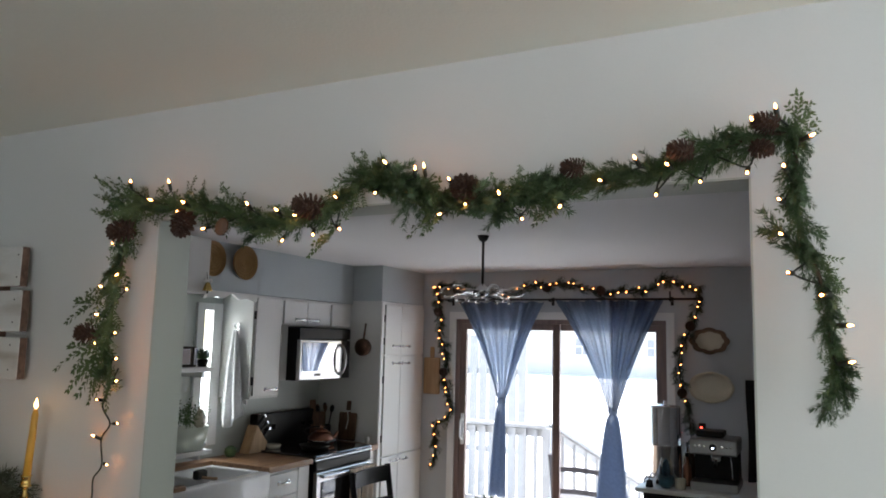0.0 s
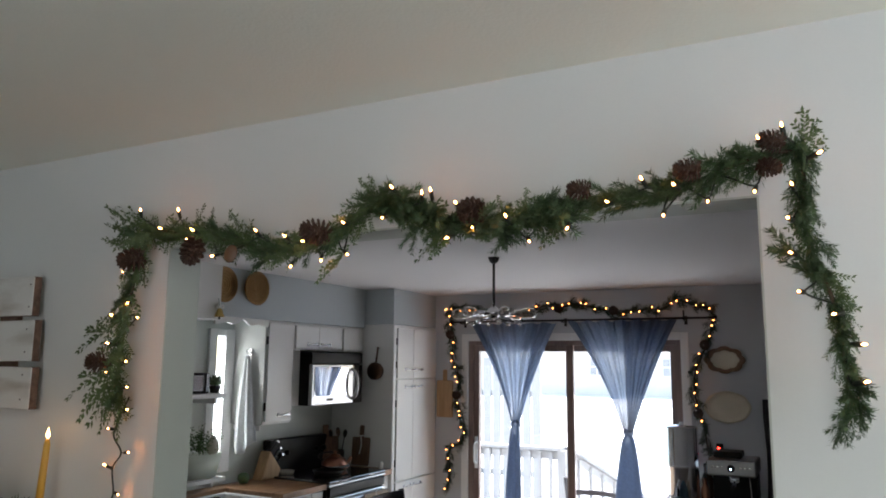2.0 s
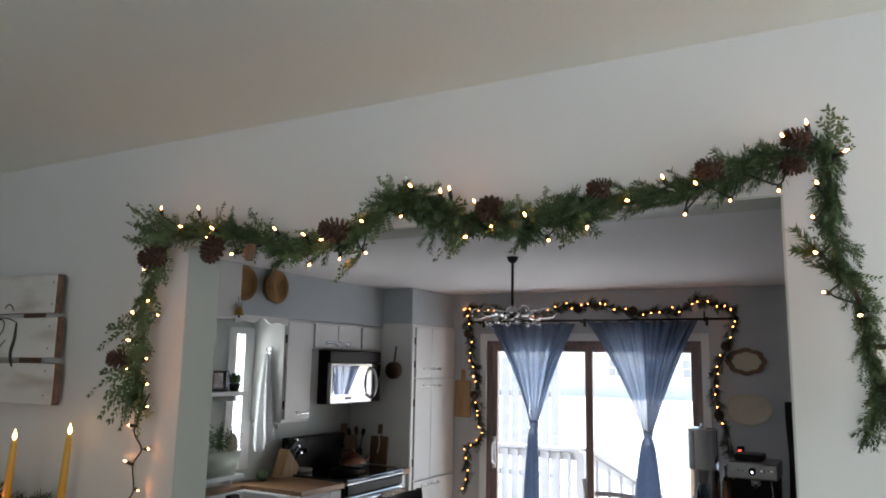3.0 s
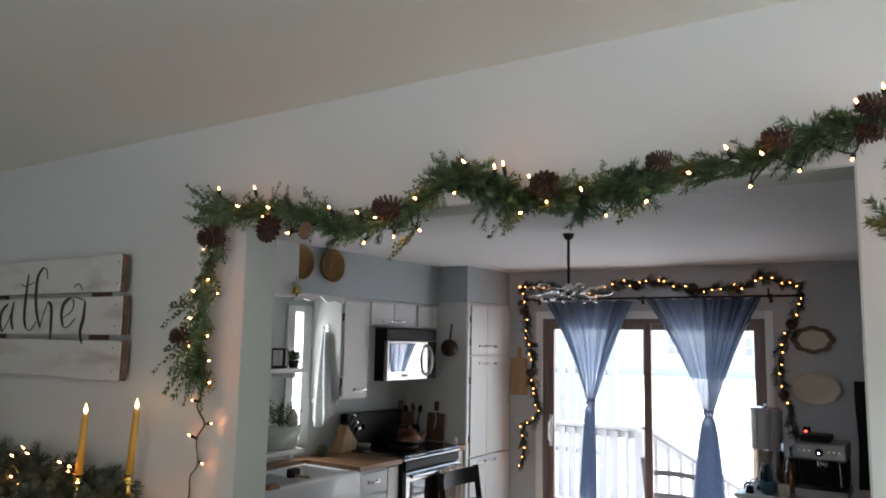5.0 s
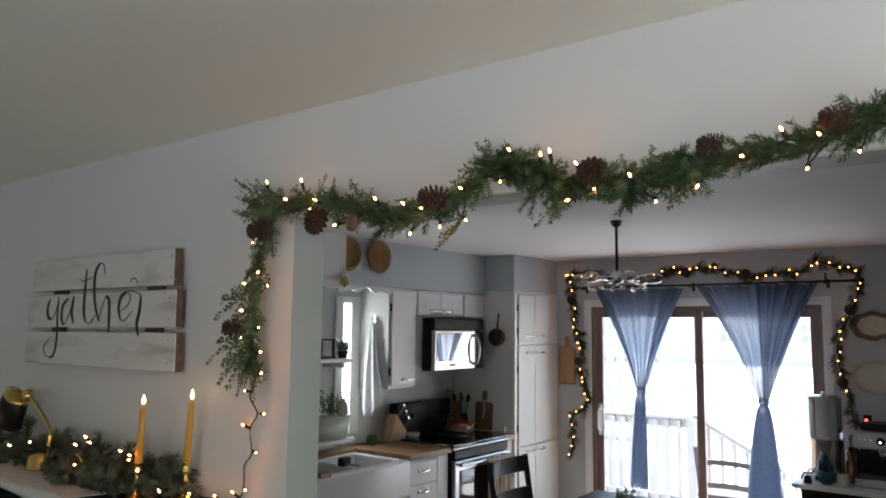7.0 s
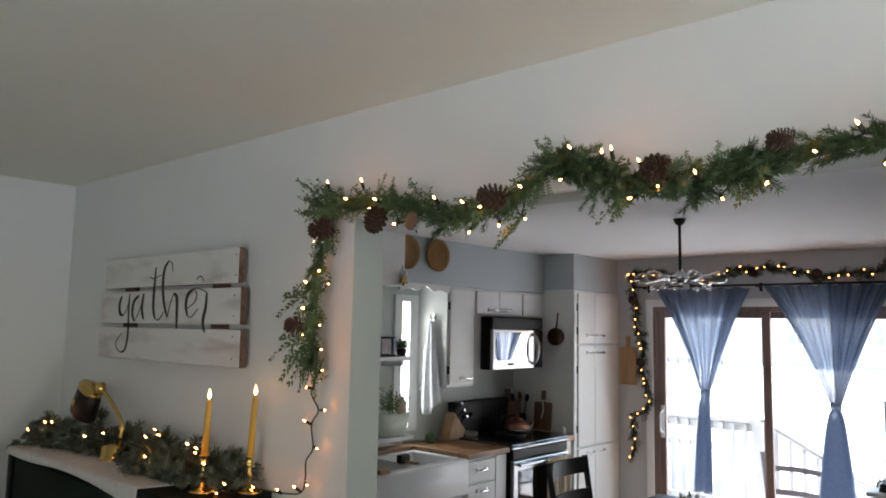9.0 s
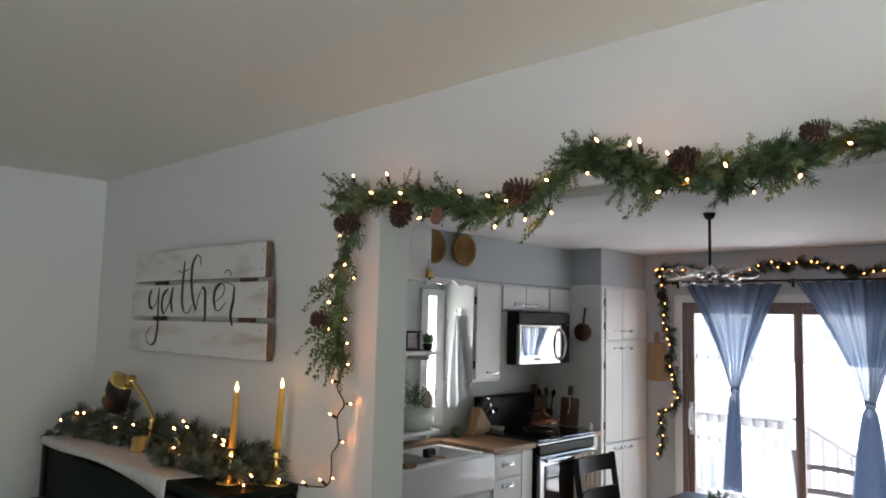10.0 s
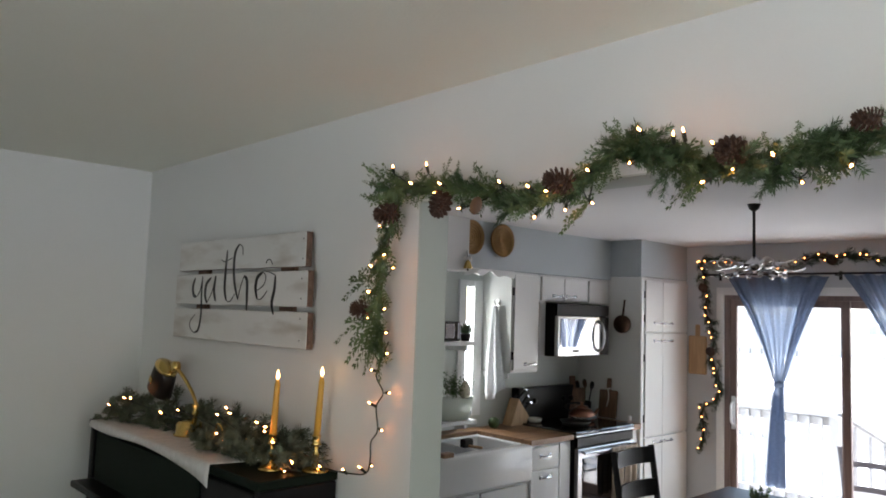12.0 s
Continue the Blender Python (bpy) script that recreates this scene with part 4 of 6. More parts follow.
def fill(parent, path, gap, meshes, names, seed, spread, flow=1.0, size=(0.8, 1.15), away=(0, -1, 0), jitter=0.012):
    """Tips along a path, pointing along it by flow and away from it by spread, kept off the wall."""
    r = random.Random(seed)
    for p, d in along(path, gap):
        rnd_ = Vector((r.gauss(0, 1), r.gauss(0, 1), r.gauss(0, 1))).normalized()
        rnd_ = rnd_ - d * rnd_.dot(d)
        if rnd_.dot(Vector(away)) < -0.1:
            rnd_ = rnd_ - 1.6 * Vector(away) * rnd_.dot(Vector(away))
        v = (d * flow * r.uniform(0.6, 1.2) + rnd_ * spread).normalized()
        k = r.randrange(len(meshes))
        q = p + Vector((r.uniform(-1, 1), r.uniform(-0.5, 0.5), r.uniform(-1, 1))) * jitter - d * flow * 0.03
        put(names[k], meshes[k], parent, aim(q, v, r.uniform(0, 360), r.uniform(*size)))


def sprigs(parent, rows, y, meshes, name, seed):
    """Single tips that stand out of the garland: (root x, root z, tip x, tip z)."""
    r = random.Random(seed)
    for x0, z0, x1, z1 in rows:
        d = Vector((x1 - x0, -0.02, z1 - z0))
        me = r.choice(meshes)
        ext = max(v.co.x for v in me.vertices)
        put(name, me, parent, aim((x0, y, z0), d, r.choice((80, 90, 100)), d.length / ext))


GY = D - 0.055
left_drop = [(-1.63, GY, 2.13), (-1.665, GY, 2.06), (-1.69, GY, 1.96), (-1.71, GY, 1.83), (-1.72, GY, 1.72), (-1.70, GY, 1.66)]
top_run = [(-1.68, GY, 2.15), (-1.50, GY, 2.14), (-1.37, GY, 2.115), (-1.25, GY, 2.09), (-1.14, GY, 2.065), (-1.04, GY, 2.085), (-0.96, GY, 2.105), (-0.88, GY, 2.155), (-0.80, GY, 2.155), (-0.73, GY, 2.125), (-0.64, GY, 2.10), (-0.56, GY, 2.085), (-0.47, GY, 2.095), (-0.39, GY, 2.11), (-0.29, GY, 2.12), (-0.22, GY, 2.12), (-0.14, GY, 2.14), (-0.07, GY, 2.165), (-0.01, GY, 2.18), (0.03, GY, 2.175)]
right_drop = [(0.035, GY, 2.19), (0.04, GY, 2.12), (0.035, GY, 2.06), (0.045, GY, 1.99), (0.065, GY, 1.93), (0.08, GY, 1.87), (0.082, GY, 1.81), (0.085, GY, 1.76), (0.085, GY, 1.73), (0.075, GY, 1.70)]
garland = thing("garland", (-0.8, GY, 2.1), "mixed fir and cedar garland with pine cones draped round the opening", "garland")
for run in (left_drop, top_run, right_drop):
    part("stem", tube(spline(run, 6), 0.004, 6), M_TWIG, garland, "brown wired stem", True)
NF, NC = ["fir_tip"] * 6, ["cedar_spray"] * 5
fill(garland, top_run[:9], 0.0095, FIR[:4] + CEDAR[:3], ["fir_tip"] * 4 + ["cedar_spray"] * 3, 1, 0.48, -1.0, (0.6, 0.95))
fill(garland, top_run[7:14], 0.0085, FIR[:5] + CEDAR[:1], ["fir_tip"] * 5 + ["cedar_spray"], 2, 0.55, 1.0, (0.7, 1.05))
fill(garland, top_run[12:], 0.0095, FIR, NF, 3, 0.35, -1.0, (0.6, 0.9))
fill(garland, left_drop, 0.0105, FIR[:2] + CEDAR[:3] + SPRAY[:2], ["fir_tip"] * 2 + NC[:3] + ["leaf_spray"] * 2, 4, 0.42, 1.0, (0.6, 0.95))
fill(garland, right_drop, 0.0085, FIR + CEDAR[:2], NF + NC[:2], 5, 0.28, 1.0, (0.5, 0.75))
sprigs(garland, [(-1.66, 2.16, -1.80, 2.235), (-1.60, 2.16, -1.72, 2.21), (-1.66, 2.12, -1.79, 2.13), (-1.25, 2.10, -1.32, 2.185), (-1.40, 2.12, -1.37, 2.20), (-0.95, 2.06, -1.01, 1.985), (-0.66, 2.09, -0.72, 2.015), (-0.41, 2.10, -0.435, 2.03), (-0.88, 2.16, -0.875, 2.235), (-0.85, 2.16, -0.91, 2.225), (0.04, 2.15, 0.05, 2.255), (0.05, 2.15, 0.065, 2.23), (-0.50, 2.10, -0.48, 2.16), (-0.53, 2.09, -0.55, 2.15)], GY, CEDAR, "cedar_spray", 6)
sprigs(garland, [(-1.66, 2.14, -1.79, 2.185), (-1.67, 2.10, -1.80, 2.14), (-1.69, 1.92, -1.87, 1.81), (-1.70, 1.90, -1.84, 1.86), (-1.71, 1.80, -1.90, 1.675), (-1.71, 1.77, -1.84, 1.615), (-1.70, 1.76, -1.79, 1.60), (-1.70, 1.73, -1.745, 1.585), (-1.69, 1.73, -1.715, 1.60), (-1.71, 1.86, -1.82, 1.77), (-1.68, 1.74, -1.68, 1.62), (-1.68, 1.98, -1.76, 1.90), (-0.93, 2.07, -1.02, 1.975), (-0.67, 2.09, -0.745, 2.01), (-0.41, 2.10, -0.45, 2.02), (-1.45, 2.13, -1.39, 2.21)], GY - 0.01, SPRAY, "leaf_spray", 16)
sprigs(garland, [(-0.75, 2.12, -0.765, 2.03), (-0.71, 2.11, -0.70, 2.03), (-0.52, 2.09, -0.565, 2.015), (-0.54, 2.09, -0.60, 2.05), (-0.88, 2.15, -0.96, 2.13), (0.04, 1.97, -0.03, 2.045), (0.06, 1.93, 0.0, 2.01), (0.09, 1.78, 0.115, 1.715), (0.09, 1.75, 0.11, 1.69), (0.08, 1.72, 0.055, 1.655), (-0.12, 2.15, -0.06, 2.20), (-1.18, 2.06, -1.24, 2.01)], GY, FIR, "fir_tip", 7)
for x, z, d, s in ((-1.42, 2.083, (0.2, -0.5, -0.9), 0.88), (-1.01, 2.10, (-0.6, -0.9, 0.1), 0.88), (-0.60, 2.115, (0.05, -1, -0.05), 0.86), (-0.36, 2.138, (-1, -0.1, 0.12), 0.58), (-0.15, 2.155, (-1, -0.2, 0.05), 0.62), (-0.004, 2.19, (-0.9, -0.3, 0.35), 0.56), (-0.017, 2.145, (0.9, -0.4, -0.2), 0.5), (-1.645, 2.07, (-0.9, -0.5, -0.1), 0.9), (-1.745, 1.785, (-0.6, -0.9, 0.1), 0.85)):
    put("pine_cone", CONE, garland, Matrix.Translation((x, GY - 0.035, z)) @ Vector((0, 0, 1)).rotation_difference(Vector(d).normalized()).to_matrix().to_4x4() @ Matrix.Translation((0, 0, -0.03 * s)) @ Matrix.Scale(s * 1.12, 4))

bm = lathe((-1.292, GY - 0.025, 2.066), [(0.004, 0), (0.019, 0.002), (0.021, 0.005), (0.018, 0.008), (0.004, 0.009)], 20, (0.3, -1, 0), squash=(0.85, 1.15))
part("ornament", bm, M_WALNUT, garland, "tan wooden disc", True)

# ---- string lights ----
bm = lathe((0, 0, 0), [(0.0014, 0), (0.0020, 0.003), (0.0021, 0.0055), (0.0012, 0.0085), (0.0004, 0.011)], 9)
BULB_ME = bpy.data.meshes.new("bulb")
bm.to_mesh(BULB_ME)
bm.free()
link_mesh("bulb", BULB_ME, M_BULB, True)
bm = lathe((0, 0, -0.022), [(0.0028, 0), (0.0045, 0.002), (0.0048, 0.022), (0.0036, 0.0225)], 8)
SOCK_ME = bpy.data.meshes.new("socket")
bm.to_mesh(SOCK_ME)
bm.free()
link_mesh("socket", SOCK_ME, M_CORD, True)
bm = bmesh.new()
bmesh.ops.create_icosphere(bm, subdivisions=2, radius=0.0048)
FARBULB_ME = bpy.data.meshes.new("bulb")
bm.to_mesh(FARBULB_ME)
bm.free()
link_mesh("bulb", FARBULB_ME, M_BULBFAR, True)


def mini_lights(name, label, runs, y, seed, hide=()):
    """A dark cord with small warm bulbs in sockets: runs of (x, z) or (x, y, z)."""
    r = random.Random(seed)
    first = runs[0][0]
    t = thing(name, (first[0], y, first[-1]), label, "string lights")
    for run in runs:
        knots = []
        for k in run:
            p = Vector((k[0], k[1] if len(k) == 3 else y + r.uniform(-0.008, 0.008), k[-1]))
            d = Vector((r.uniform(-1, 1), r.uniform(-0.9, -0.1), r.uniform(-0.3, 1.1))).normalized()
            if hide:
                core = min(hide, key=lambda c: (c - p).length)
                d = (d * 0.5 + (p - core).normalized()).normalized()
            q = Vector((0, 0, 1)).rotation_difference(d).to_matrix().to_4x4()
            b = put("bulb", BULB_ME, t, Matrix.Translation(p) @ q @ Matrix.Translation((0, 0, -0.008)))
            put("socket", SOCK_ME, t, Matrix.Translation(p) @ q @ Matrix.Translation((0, 0, -0.008)))
            knots.append(p - d * 0.032)
        pts = []
        for a, b in zip(knots, knots[1:]):
            mid = a.lerp(b, 0.5) + Vector((r.uniform(-0.01, 0.01), 0.012, r.uniform(-0.012, 0.008)))
            if hide:
                mid = mid.lerp(min(hide, key=lambda c: (c - mid).length), 0.85)
            pts += [a, mid]
        pts.append(knots[-1])
        part("cord", tube(spline(pts, 5), 0.0019, 5), M_CORD, t, "dark green twisted cord", True)
    return t


BY = D - 0.095
lights_left = [(-1.62, 2.21), (-1.48, 2.20), (-1.54, 2.15), (-1.43, 2.14), (-1.44, 2.11), (-1.34, 2.06), (-1.20, 2.12), (-1.11, 2.10), (-1.05, 2.08), (-1.09, 2.02), (-1.00, 2.03), (-0.92, 2.04), (-0.94, 2.12), (-0.83, 2.12), (-0.80, 2.19), (-0.72, 2.17), (-0.70, 2.175), (-0.64, 2.14)]
lights_right = [(-0.66, 2.06), (-0.60, 2.08), (-0.52, 2.10), (-0.47, 2.04), (-0.39, 2.06), (-0.31, 2.11), (-0.24, 2.15), (-0.18, 2.13), (-0.20, 2.07), (-0.12, 2.09), (-0.04, 2.10), (-0.03, 2.20), (0.01, 2.22), (0.07, 2.16), (0.02, 2.11), (0.01, 2.05), (0.01, 1.99), (0.02, 1.92), (0.07, 1.88), (0.115, 1.83), (0.115, 1.77)]
lights_drop = [(-1.64, 2.08), (-1.71, 2.04), (-1.68, 1.95), (-1.74, 1.92), (-1.64, 1.91), (-1.74, 1.84), (-1.66, 1.79), (-1.74, 1.76), (-1.65, 1.72), (-1.65, 1.66)]
# the free end hangs down the wall to the piano
lights_tail = [(-1.775, 2.10, 1.60), (-1.68, 2.10, 1.54), (-1.775, 2.10, 1.50), (-1.71, 2.10, 1.425), (-1.745, 2.095, 1.315), (-1.80, 2.09, 1.303), (-1.87, 2.08, 1.285)]
mini_lights("string_lights", "warm white mini lights wound through the garland over the opening", [lights_left, lights_right], BY, 1, spline(top_run, 6) + spline(right_drop, 6))
mini_lights("string_lights", "warm white mini lights wound down the garland to the piano", [lights_drop], BY + 0.02, 2, spline(left_drop, 6))
tail = thing("string_lights", (-1.75, 2.1, 1.3), "loose end of mini lights hanging down the wall to the piano", "string lights")
cordline = spline([(-1.70, 2.105, 1.69), (-1.74, 2.11, 1.63), (-1.76, 2.112, 1.58), (-1.725, 2.112, 1.535), (-1.755, 2.112, 1.49), (-1.745, 2.112, 1.42), (-1.775, 2.112, 1.38), (-1.775, 2.112, 1.33), (-1.79, 2.11, 1.285), (-1.86, 2.10, 1.272), (-1.98, 2.06, 1.275)], 8)
part("cord", tube(cordline, 0.0024, 6), M_CORD, tail, "dark green twisted cord", True)
rt = random.Random(9)
for p in lights_tail:
    p = Vector(p)
    near_ = min(cordline, key=lambda c: (c - p).length)
    d = (p - near_).normalized()
    q = Vector((0, 0, 1)).rotation_difference(d).to_matrix().to_4x4()
    part("lead", tube([near_, p], 0.002, 5), M_CORD, tail)
    put("bulb", BULB_ME, tail, Matrix.Translation(p) @ q @ Matrix.Translation((0, 0, -0.006)))
    put("socket", SOCK_ME, tail, Matrix.Translation(p) @ q @ Matrix.Translation((0, 0, -0.006)))

# ---- garland and lights round the sliding door ----
FY = B - 0.06
far_left = [(-3.14, FY, 2.29), (-3.08, FY, 2.03), (-3.09, FY, 1.87), (-3.01, FY, 1.66), (-3.03, FY, 1.46), (-2.97, FY, 1.30), (-2.98, FY, 1.10), (-3.11, FY, 1.01), (-3.10, FY, 0.79), (-3.13, FY, 0.66)]
far_top = [(-3.14, FY, 2.29), (-2.96, FY, 2.29), (-2.67, FY, 2.26), (-2.39, FY, 2.22), (-2.18, FY, 2.31), (-2.08, FY, 2.29), (-1.87, FY, 2.31), (-1.67, FY, 2.27), (-1.52, FY, 2.22), (-1.38, FY, 2.25), (-1.15, FY, 2.26), (-1.05, FY, 2.33), (-0.92, FY, 2.29), (-0.77, FY, 2.25)]
far_right = [(-0.76, FY, 2.25), (-0.79, FY, 2.04), (-0.85, FY, 1.90), (-0.92, FY, 1.72), (-0.92, FY, 1.56), (-0.89, FY, 1.42), (-0.86, FY, 1.30), (-0.84, FY, 1.12)]
far_garland = thing("garland", (-1.95, FY, 2.25), "fir garland with shade in its green, hung round the sliding door", "garland")
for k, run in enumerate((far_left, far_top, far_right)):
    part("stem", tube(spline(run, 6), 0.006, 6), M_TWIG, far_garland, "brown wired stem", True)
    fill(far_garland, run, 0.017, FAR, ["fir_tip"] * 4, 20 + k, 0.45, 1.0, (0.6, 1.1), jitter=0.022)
for x, z in ((-2.03, 2.27), (-1.55, 2.24), (-0.83, 1.95), (-3.02, 1.50), (-3.09, 2.05), (-0.90, 1.42)):
    put("pine_cone", CONE, far_garland, Matrix.Translation((x, FY - 0.02, z)) @ pose(0, 0, 0, 70, 20, 0) @ Matrix.Scale(1.2, 4))
rf = random.Random(5)
for run, label in ((far_left, "warm seed lights down the left garland of the door"), (far_top, "warm seed lights along the garland over the door"), (far_right, "warm seed lights down the garland beside the plates")):
    t = thing("string_lights", run[0], label.replace("the left garland of the door", "the garland beside the pantry"), "string lights")
    cords = []
    stop = 1.33 if run is far_right else -1
    for p, d in along(run, 0.078):
        if p.z < stop:
            continue
        q = p + Vector((rf.uniform(-0.022, 0.022), -0.035, rf.uniform(-0.022, 0.022)))
        put("bulb", FARBULB_ME, t, Matrix.Translation(q))
        cords.append(q + Vector((0, 0.012, 0)))
    part("cord", tube(spline(cords, 3), 0.002, 5), M_CORD, t)

# ---- word sign on the wall ----
sign = thing("wooden_sign", (-2.64, D - 0.05, 1.64), "whitewashed three-board sign lettered with one black word", "sign")
for x0, x1, z0, z1, lean in ((-3.155, -2.14, 1.925, 2.052, 0.15), (-3.175, -2.12, 1.782, 1.913, 0.3), (-3.18, -2.112, 1.638, 1.768, 0.25)):
    bm = box(x0, x1, D - 0.050, D - 0.022, z0 + 0.002, z1 - 0.002)
    bmesh.ops.subdivide_edges(bm, edges=[e for e in bm.edges if abs(e.verts[0].co.x - e.verts[1].co.x) > 0.5], cuts=24)
    for v in bm.verts:
        v.co.z += 0.0025 * noise.noise((v.co.x * 6, z0 * 9, v.co.z * 3))
    bmesh.ops.bevel(bm, geom=[e for e in bm.edges if e.calc_face_angle(0) > 1.0], offset=0.002, segments=1, affect="EDGES")
    bmesh.ops.rotate(bm, verts=bm.verts, cent=(-2.64, D, (z0 + z1) / 2), matrix=Matrix.Rotation(radians(-lean), 3, "Y"))
    bd = part("board", bm, M_WHITEWASH, sign)
    bd.data.materials.append(M_OLDWOOD)
    for f_ in bd.data.polygons:
        f_.material_index = 0 if f_.normal.y < -0.6 else 1
for x in (-2.98, -2.30):
    part("batten", box(x - 0.045, x + 0.045, D - 0.0215, D - 0.001, 1.65, 2.04, 0.002), M_OLDWOOD, sign, "brown batten behind the boards")
for x in (-2.135, -3.15):
    for z in (1.67, 1.745, 1.815, 1.885, 1.955, 2.025):
        if x > -3:
            part("nail", lathe((x - 0.02, D - 0.049, z), [(0.003, 0), (0.003, 0.0015), (0.001, 0.002)], 8, (0, -1, 0)), M_IRON, sign)


def stroke(pts, wide, parent):
    """One pen stroke on the boards: a thin raised ribbon, swelling to its middle and pointed at its ends."""
    line = spline([(x, 0, z) for x, z in pts], 7)
    n = len(line) - 1
    bm = bmesh.new()
    rows = []
    for i, p in enumerate(line):
        d = (line[min(i + 1, n)] - line[max(i - 1, 0)]).normalized()
        w = (0.0012 + wide * math.sin(math.pi * (0.04 + 0.92 * i / n)) ** 0.6) / 2
        side = Vector((d.z, 0, -d.x)) * w
        rows.append([bm.verts.new(Vector((q.x, y, q.z))) for q, y in ((p - side, D - 0.0502), (p - side, D - 0.0516), (p + side, D - 0.0516), (p + side, D - 0.0502))])
    for a, b in zip(rows, rows[1:]):
        for k in range(4):
            bm.faces.new((a[k], a[(k + 1) % 4], b[(k + 1) % 4], b[k]))
    bm.faces.new(rows[0])
    bm.faces.new(rows[-1][::-1])
    part("letter_stroke", bm, M_INK, parent)


# hand lettering in six letters: broad down strokes, hairlines up
THICK, HAIR = 0.0155, 0.0028
WORD = {
    "g": [(THICK, [(-2.986, 1.893), (-3.005, 1.859), (-2.996, 1.823), (-2.968, 1.813)]), (HAIR, [(-2.968, 1.813), (-2.936, 1.839), (-2.921, 1.891)]), (0.012, [(-2.919, 1.901), (-2.92, 1.827), (-2.915, 1.74), (-2.933, 1.677), (-2.969, 1.662)]), (HAIR, [(-2.969, 1.662), (-3.005, 1.676), (-3.015, 1.706), (-2.97, 1.739)])],
    "a": [(THICK, [(-2.839, 1.894), (-2.88, 1.867), (-2.887, 1.82), (-2.866, 1.789)]), (HAIR, [(-2.866, 1.789), (-2.826, 1.836), (-2.804, 1.89)]), (THICK, [(-2.798, 1.902), (-2.809, 1.844), (-2.791, 1.798)])],
    "t": [(THICK, [(-2.711, 2.003), (-2.717, 1.92), (-2.717, 1.844), (-2.699, 1.803)]), (HAIR, [(-2.699, 1.803), (-2.667, 1.798), (-2.632, 1.829)]), (HAIR, [(-2.759, 1.967), (-2.726, 1.958), (-2.664, 1.972)])],
    "h": [(HAIR, [(-2.581, 1.98), (-2.588, 2.012), (-2.613, 2.024)]), (THICK, [(-2.613, 2.024), (-2.644, 1.993), (-2.65, 1.934), (-2.636, 1.866), (-2.604, 1.807)]), (HAIR, [(-2.604, 1.807), (-2.589, 1.852), (-2.564, 1.897)]), (THICK, [(-2.565, 1.898), (-2.54, 1.881), (-2.533, 1.816), (-2.531, 1.765)])],
    "e": [(HAIR, [(-2.461, 1.841), (-2.411, 1.864), (-2.399, 1.895), (-2.42, 1.912)]), (THICK, [(-2.42, 1.912), (-2.46, 1.891), (-2.471, 1.852), (-2.455, 1.811)]), (HAIR, [(-2.455, 1.811), (-2.426, 1.811), (-2.384, 1.841)])],
    "r": [(HAIR, [(-2.402, 1.944), (-2.393, 1.955), (-2.372, 1.956), (-2.354, 1.938)]), (HAIR, [(-2.416, 1.915), (-2.372, 1.91), (-2.334, 1.899)]), (THICK, [(-2.331, 1.899), (-2.334, 1.845), (-2.348, 1.797), (-2.333, 1.755)])],
}
for strokes in WORD.values():
    for wide, pts in strokes:
        stroke(pts, wide, sign)

# ---- piano and what stands on it ----
PZ, PF, PR, PL = 1.262, 1.835, -1.95, -3.42
piano = thing("upright_piano", (-2.65, 1.95, 0), "dark green-black upright piano standing against the wall", "piano")
part("case", box(PL + 0.02, PR - 0.03, PF + 0.03, D - 0.015, 0.02, PZ - 0.03, 0.006), M_PIANO, piano)
part("lid", box(PL, PR, PF - 0.005, D - 0.008, PZ - 0.03, PZ, 0.006), M_PIANO, piano, "black lacquered lid")
part("side_panel", box(PL - 0.004, PL + 0.03, PF + 0.005, D - 0.01, 0.0, PZ - 0.031, 0.006), M_BLACK, piano)
part("side_panel", box(PR - 0.035, PR - 0.004, PF + 0.005, D - 0.01, 0.0, PZ - 0.031, 0.006), M_BLACK, piano)
part("front_panel", box(PL + 0.05, PR - 0.42, PF + 0.012, PF + 0.031, 0.80, PZ - 0.045, 0.008), M_PIANO, piano)
part("front_panel", box(PR - 0.40, PR - 0.045, PF + 0.012, PF + 0.031, 0.80, PZ - 0.045, 0.008), M_BLACK, piano)
part("ledge", box(PL + 0.03, PR - 0.05, PF - 0.075, PF + 0.031, 0.985, 1.012, 0.006), M_BLACK, piano, "narrow black ledge")
part("key_bed", box(PL, PR, PF - 0.27, PF + 0.03, 0.62, 0.72, 0.01), M_BLACK, piano)
part("fallboard", box(PL + 0.06, PR - 0.06, PF - 0.22, PF + 0.02, 0.72, 0.77, 0.015), M_BLACK, piano)
for a in (PL, PR - 0.06):
    bm = box(a, a + 0.06, PF - 0.26, PF + 0.02, 0.72, 0.86, 0.02, seg=3)
    part("arm", bm, M_BLACK, piano)
    part("leg", box(a, a + 0.06, PF - 0.25, PF - 0.19, 0, 0.62, 0.008), M_BLACK, piano)

# white runner: lies on the lid and hangs a little over its front edge
rows = []
for i in range(41):
    u = i / 40
    x = PL + 0.07 + u * 1.13
    row = []
    for j in range(15):
        v = j / 14
        y, z = D - 0.06 - v * (D - 0.06 - PF + 0.012), PZ + 0.003 + 0.0015 * math.sin(9 * u + 5 * v)
        row.append((x - 0.03 * v, y, z))
    hang = 0.018 + 0.012 * (0.5 + 0.5 * math.sin(u * 9)) + 0.045 * u ** 9
    row.append((x - 0.03, PF - 0.016, PZ - hang * 0.5))
    row.append((x - 0.03, PF - 0.017, PZ - hang))
    rows.append(row)
solo("table_runner", sheet(rows, None, 0.002), M_RUNNER, "white cotton runner lying over the piano lid", "runner", smooth=True)

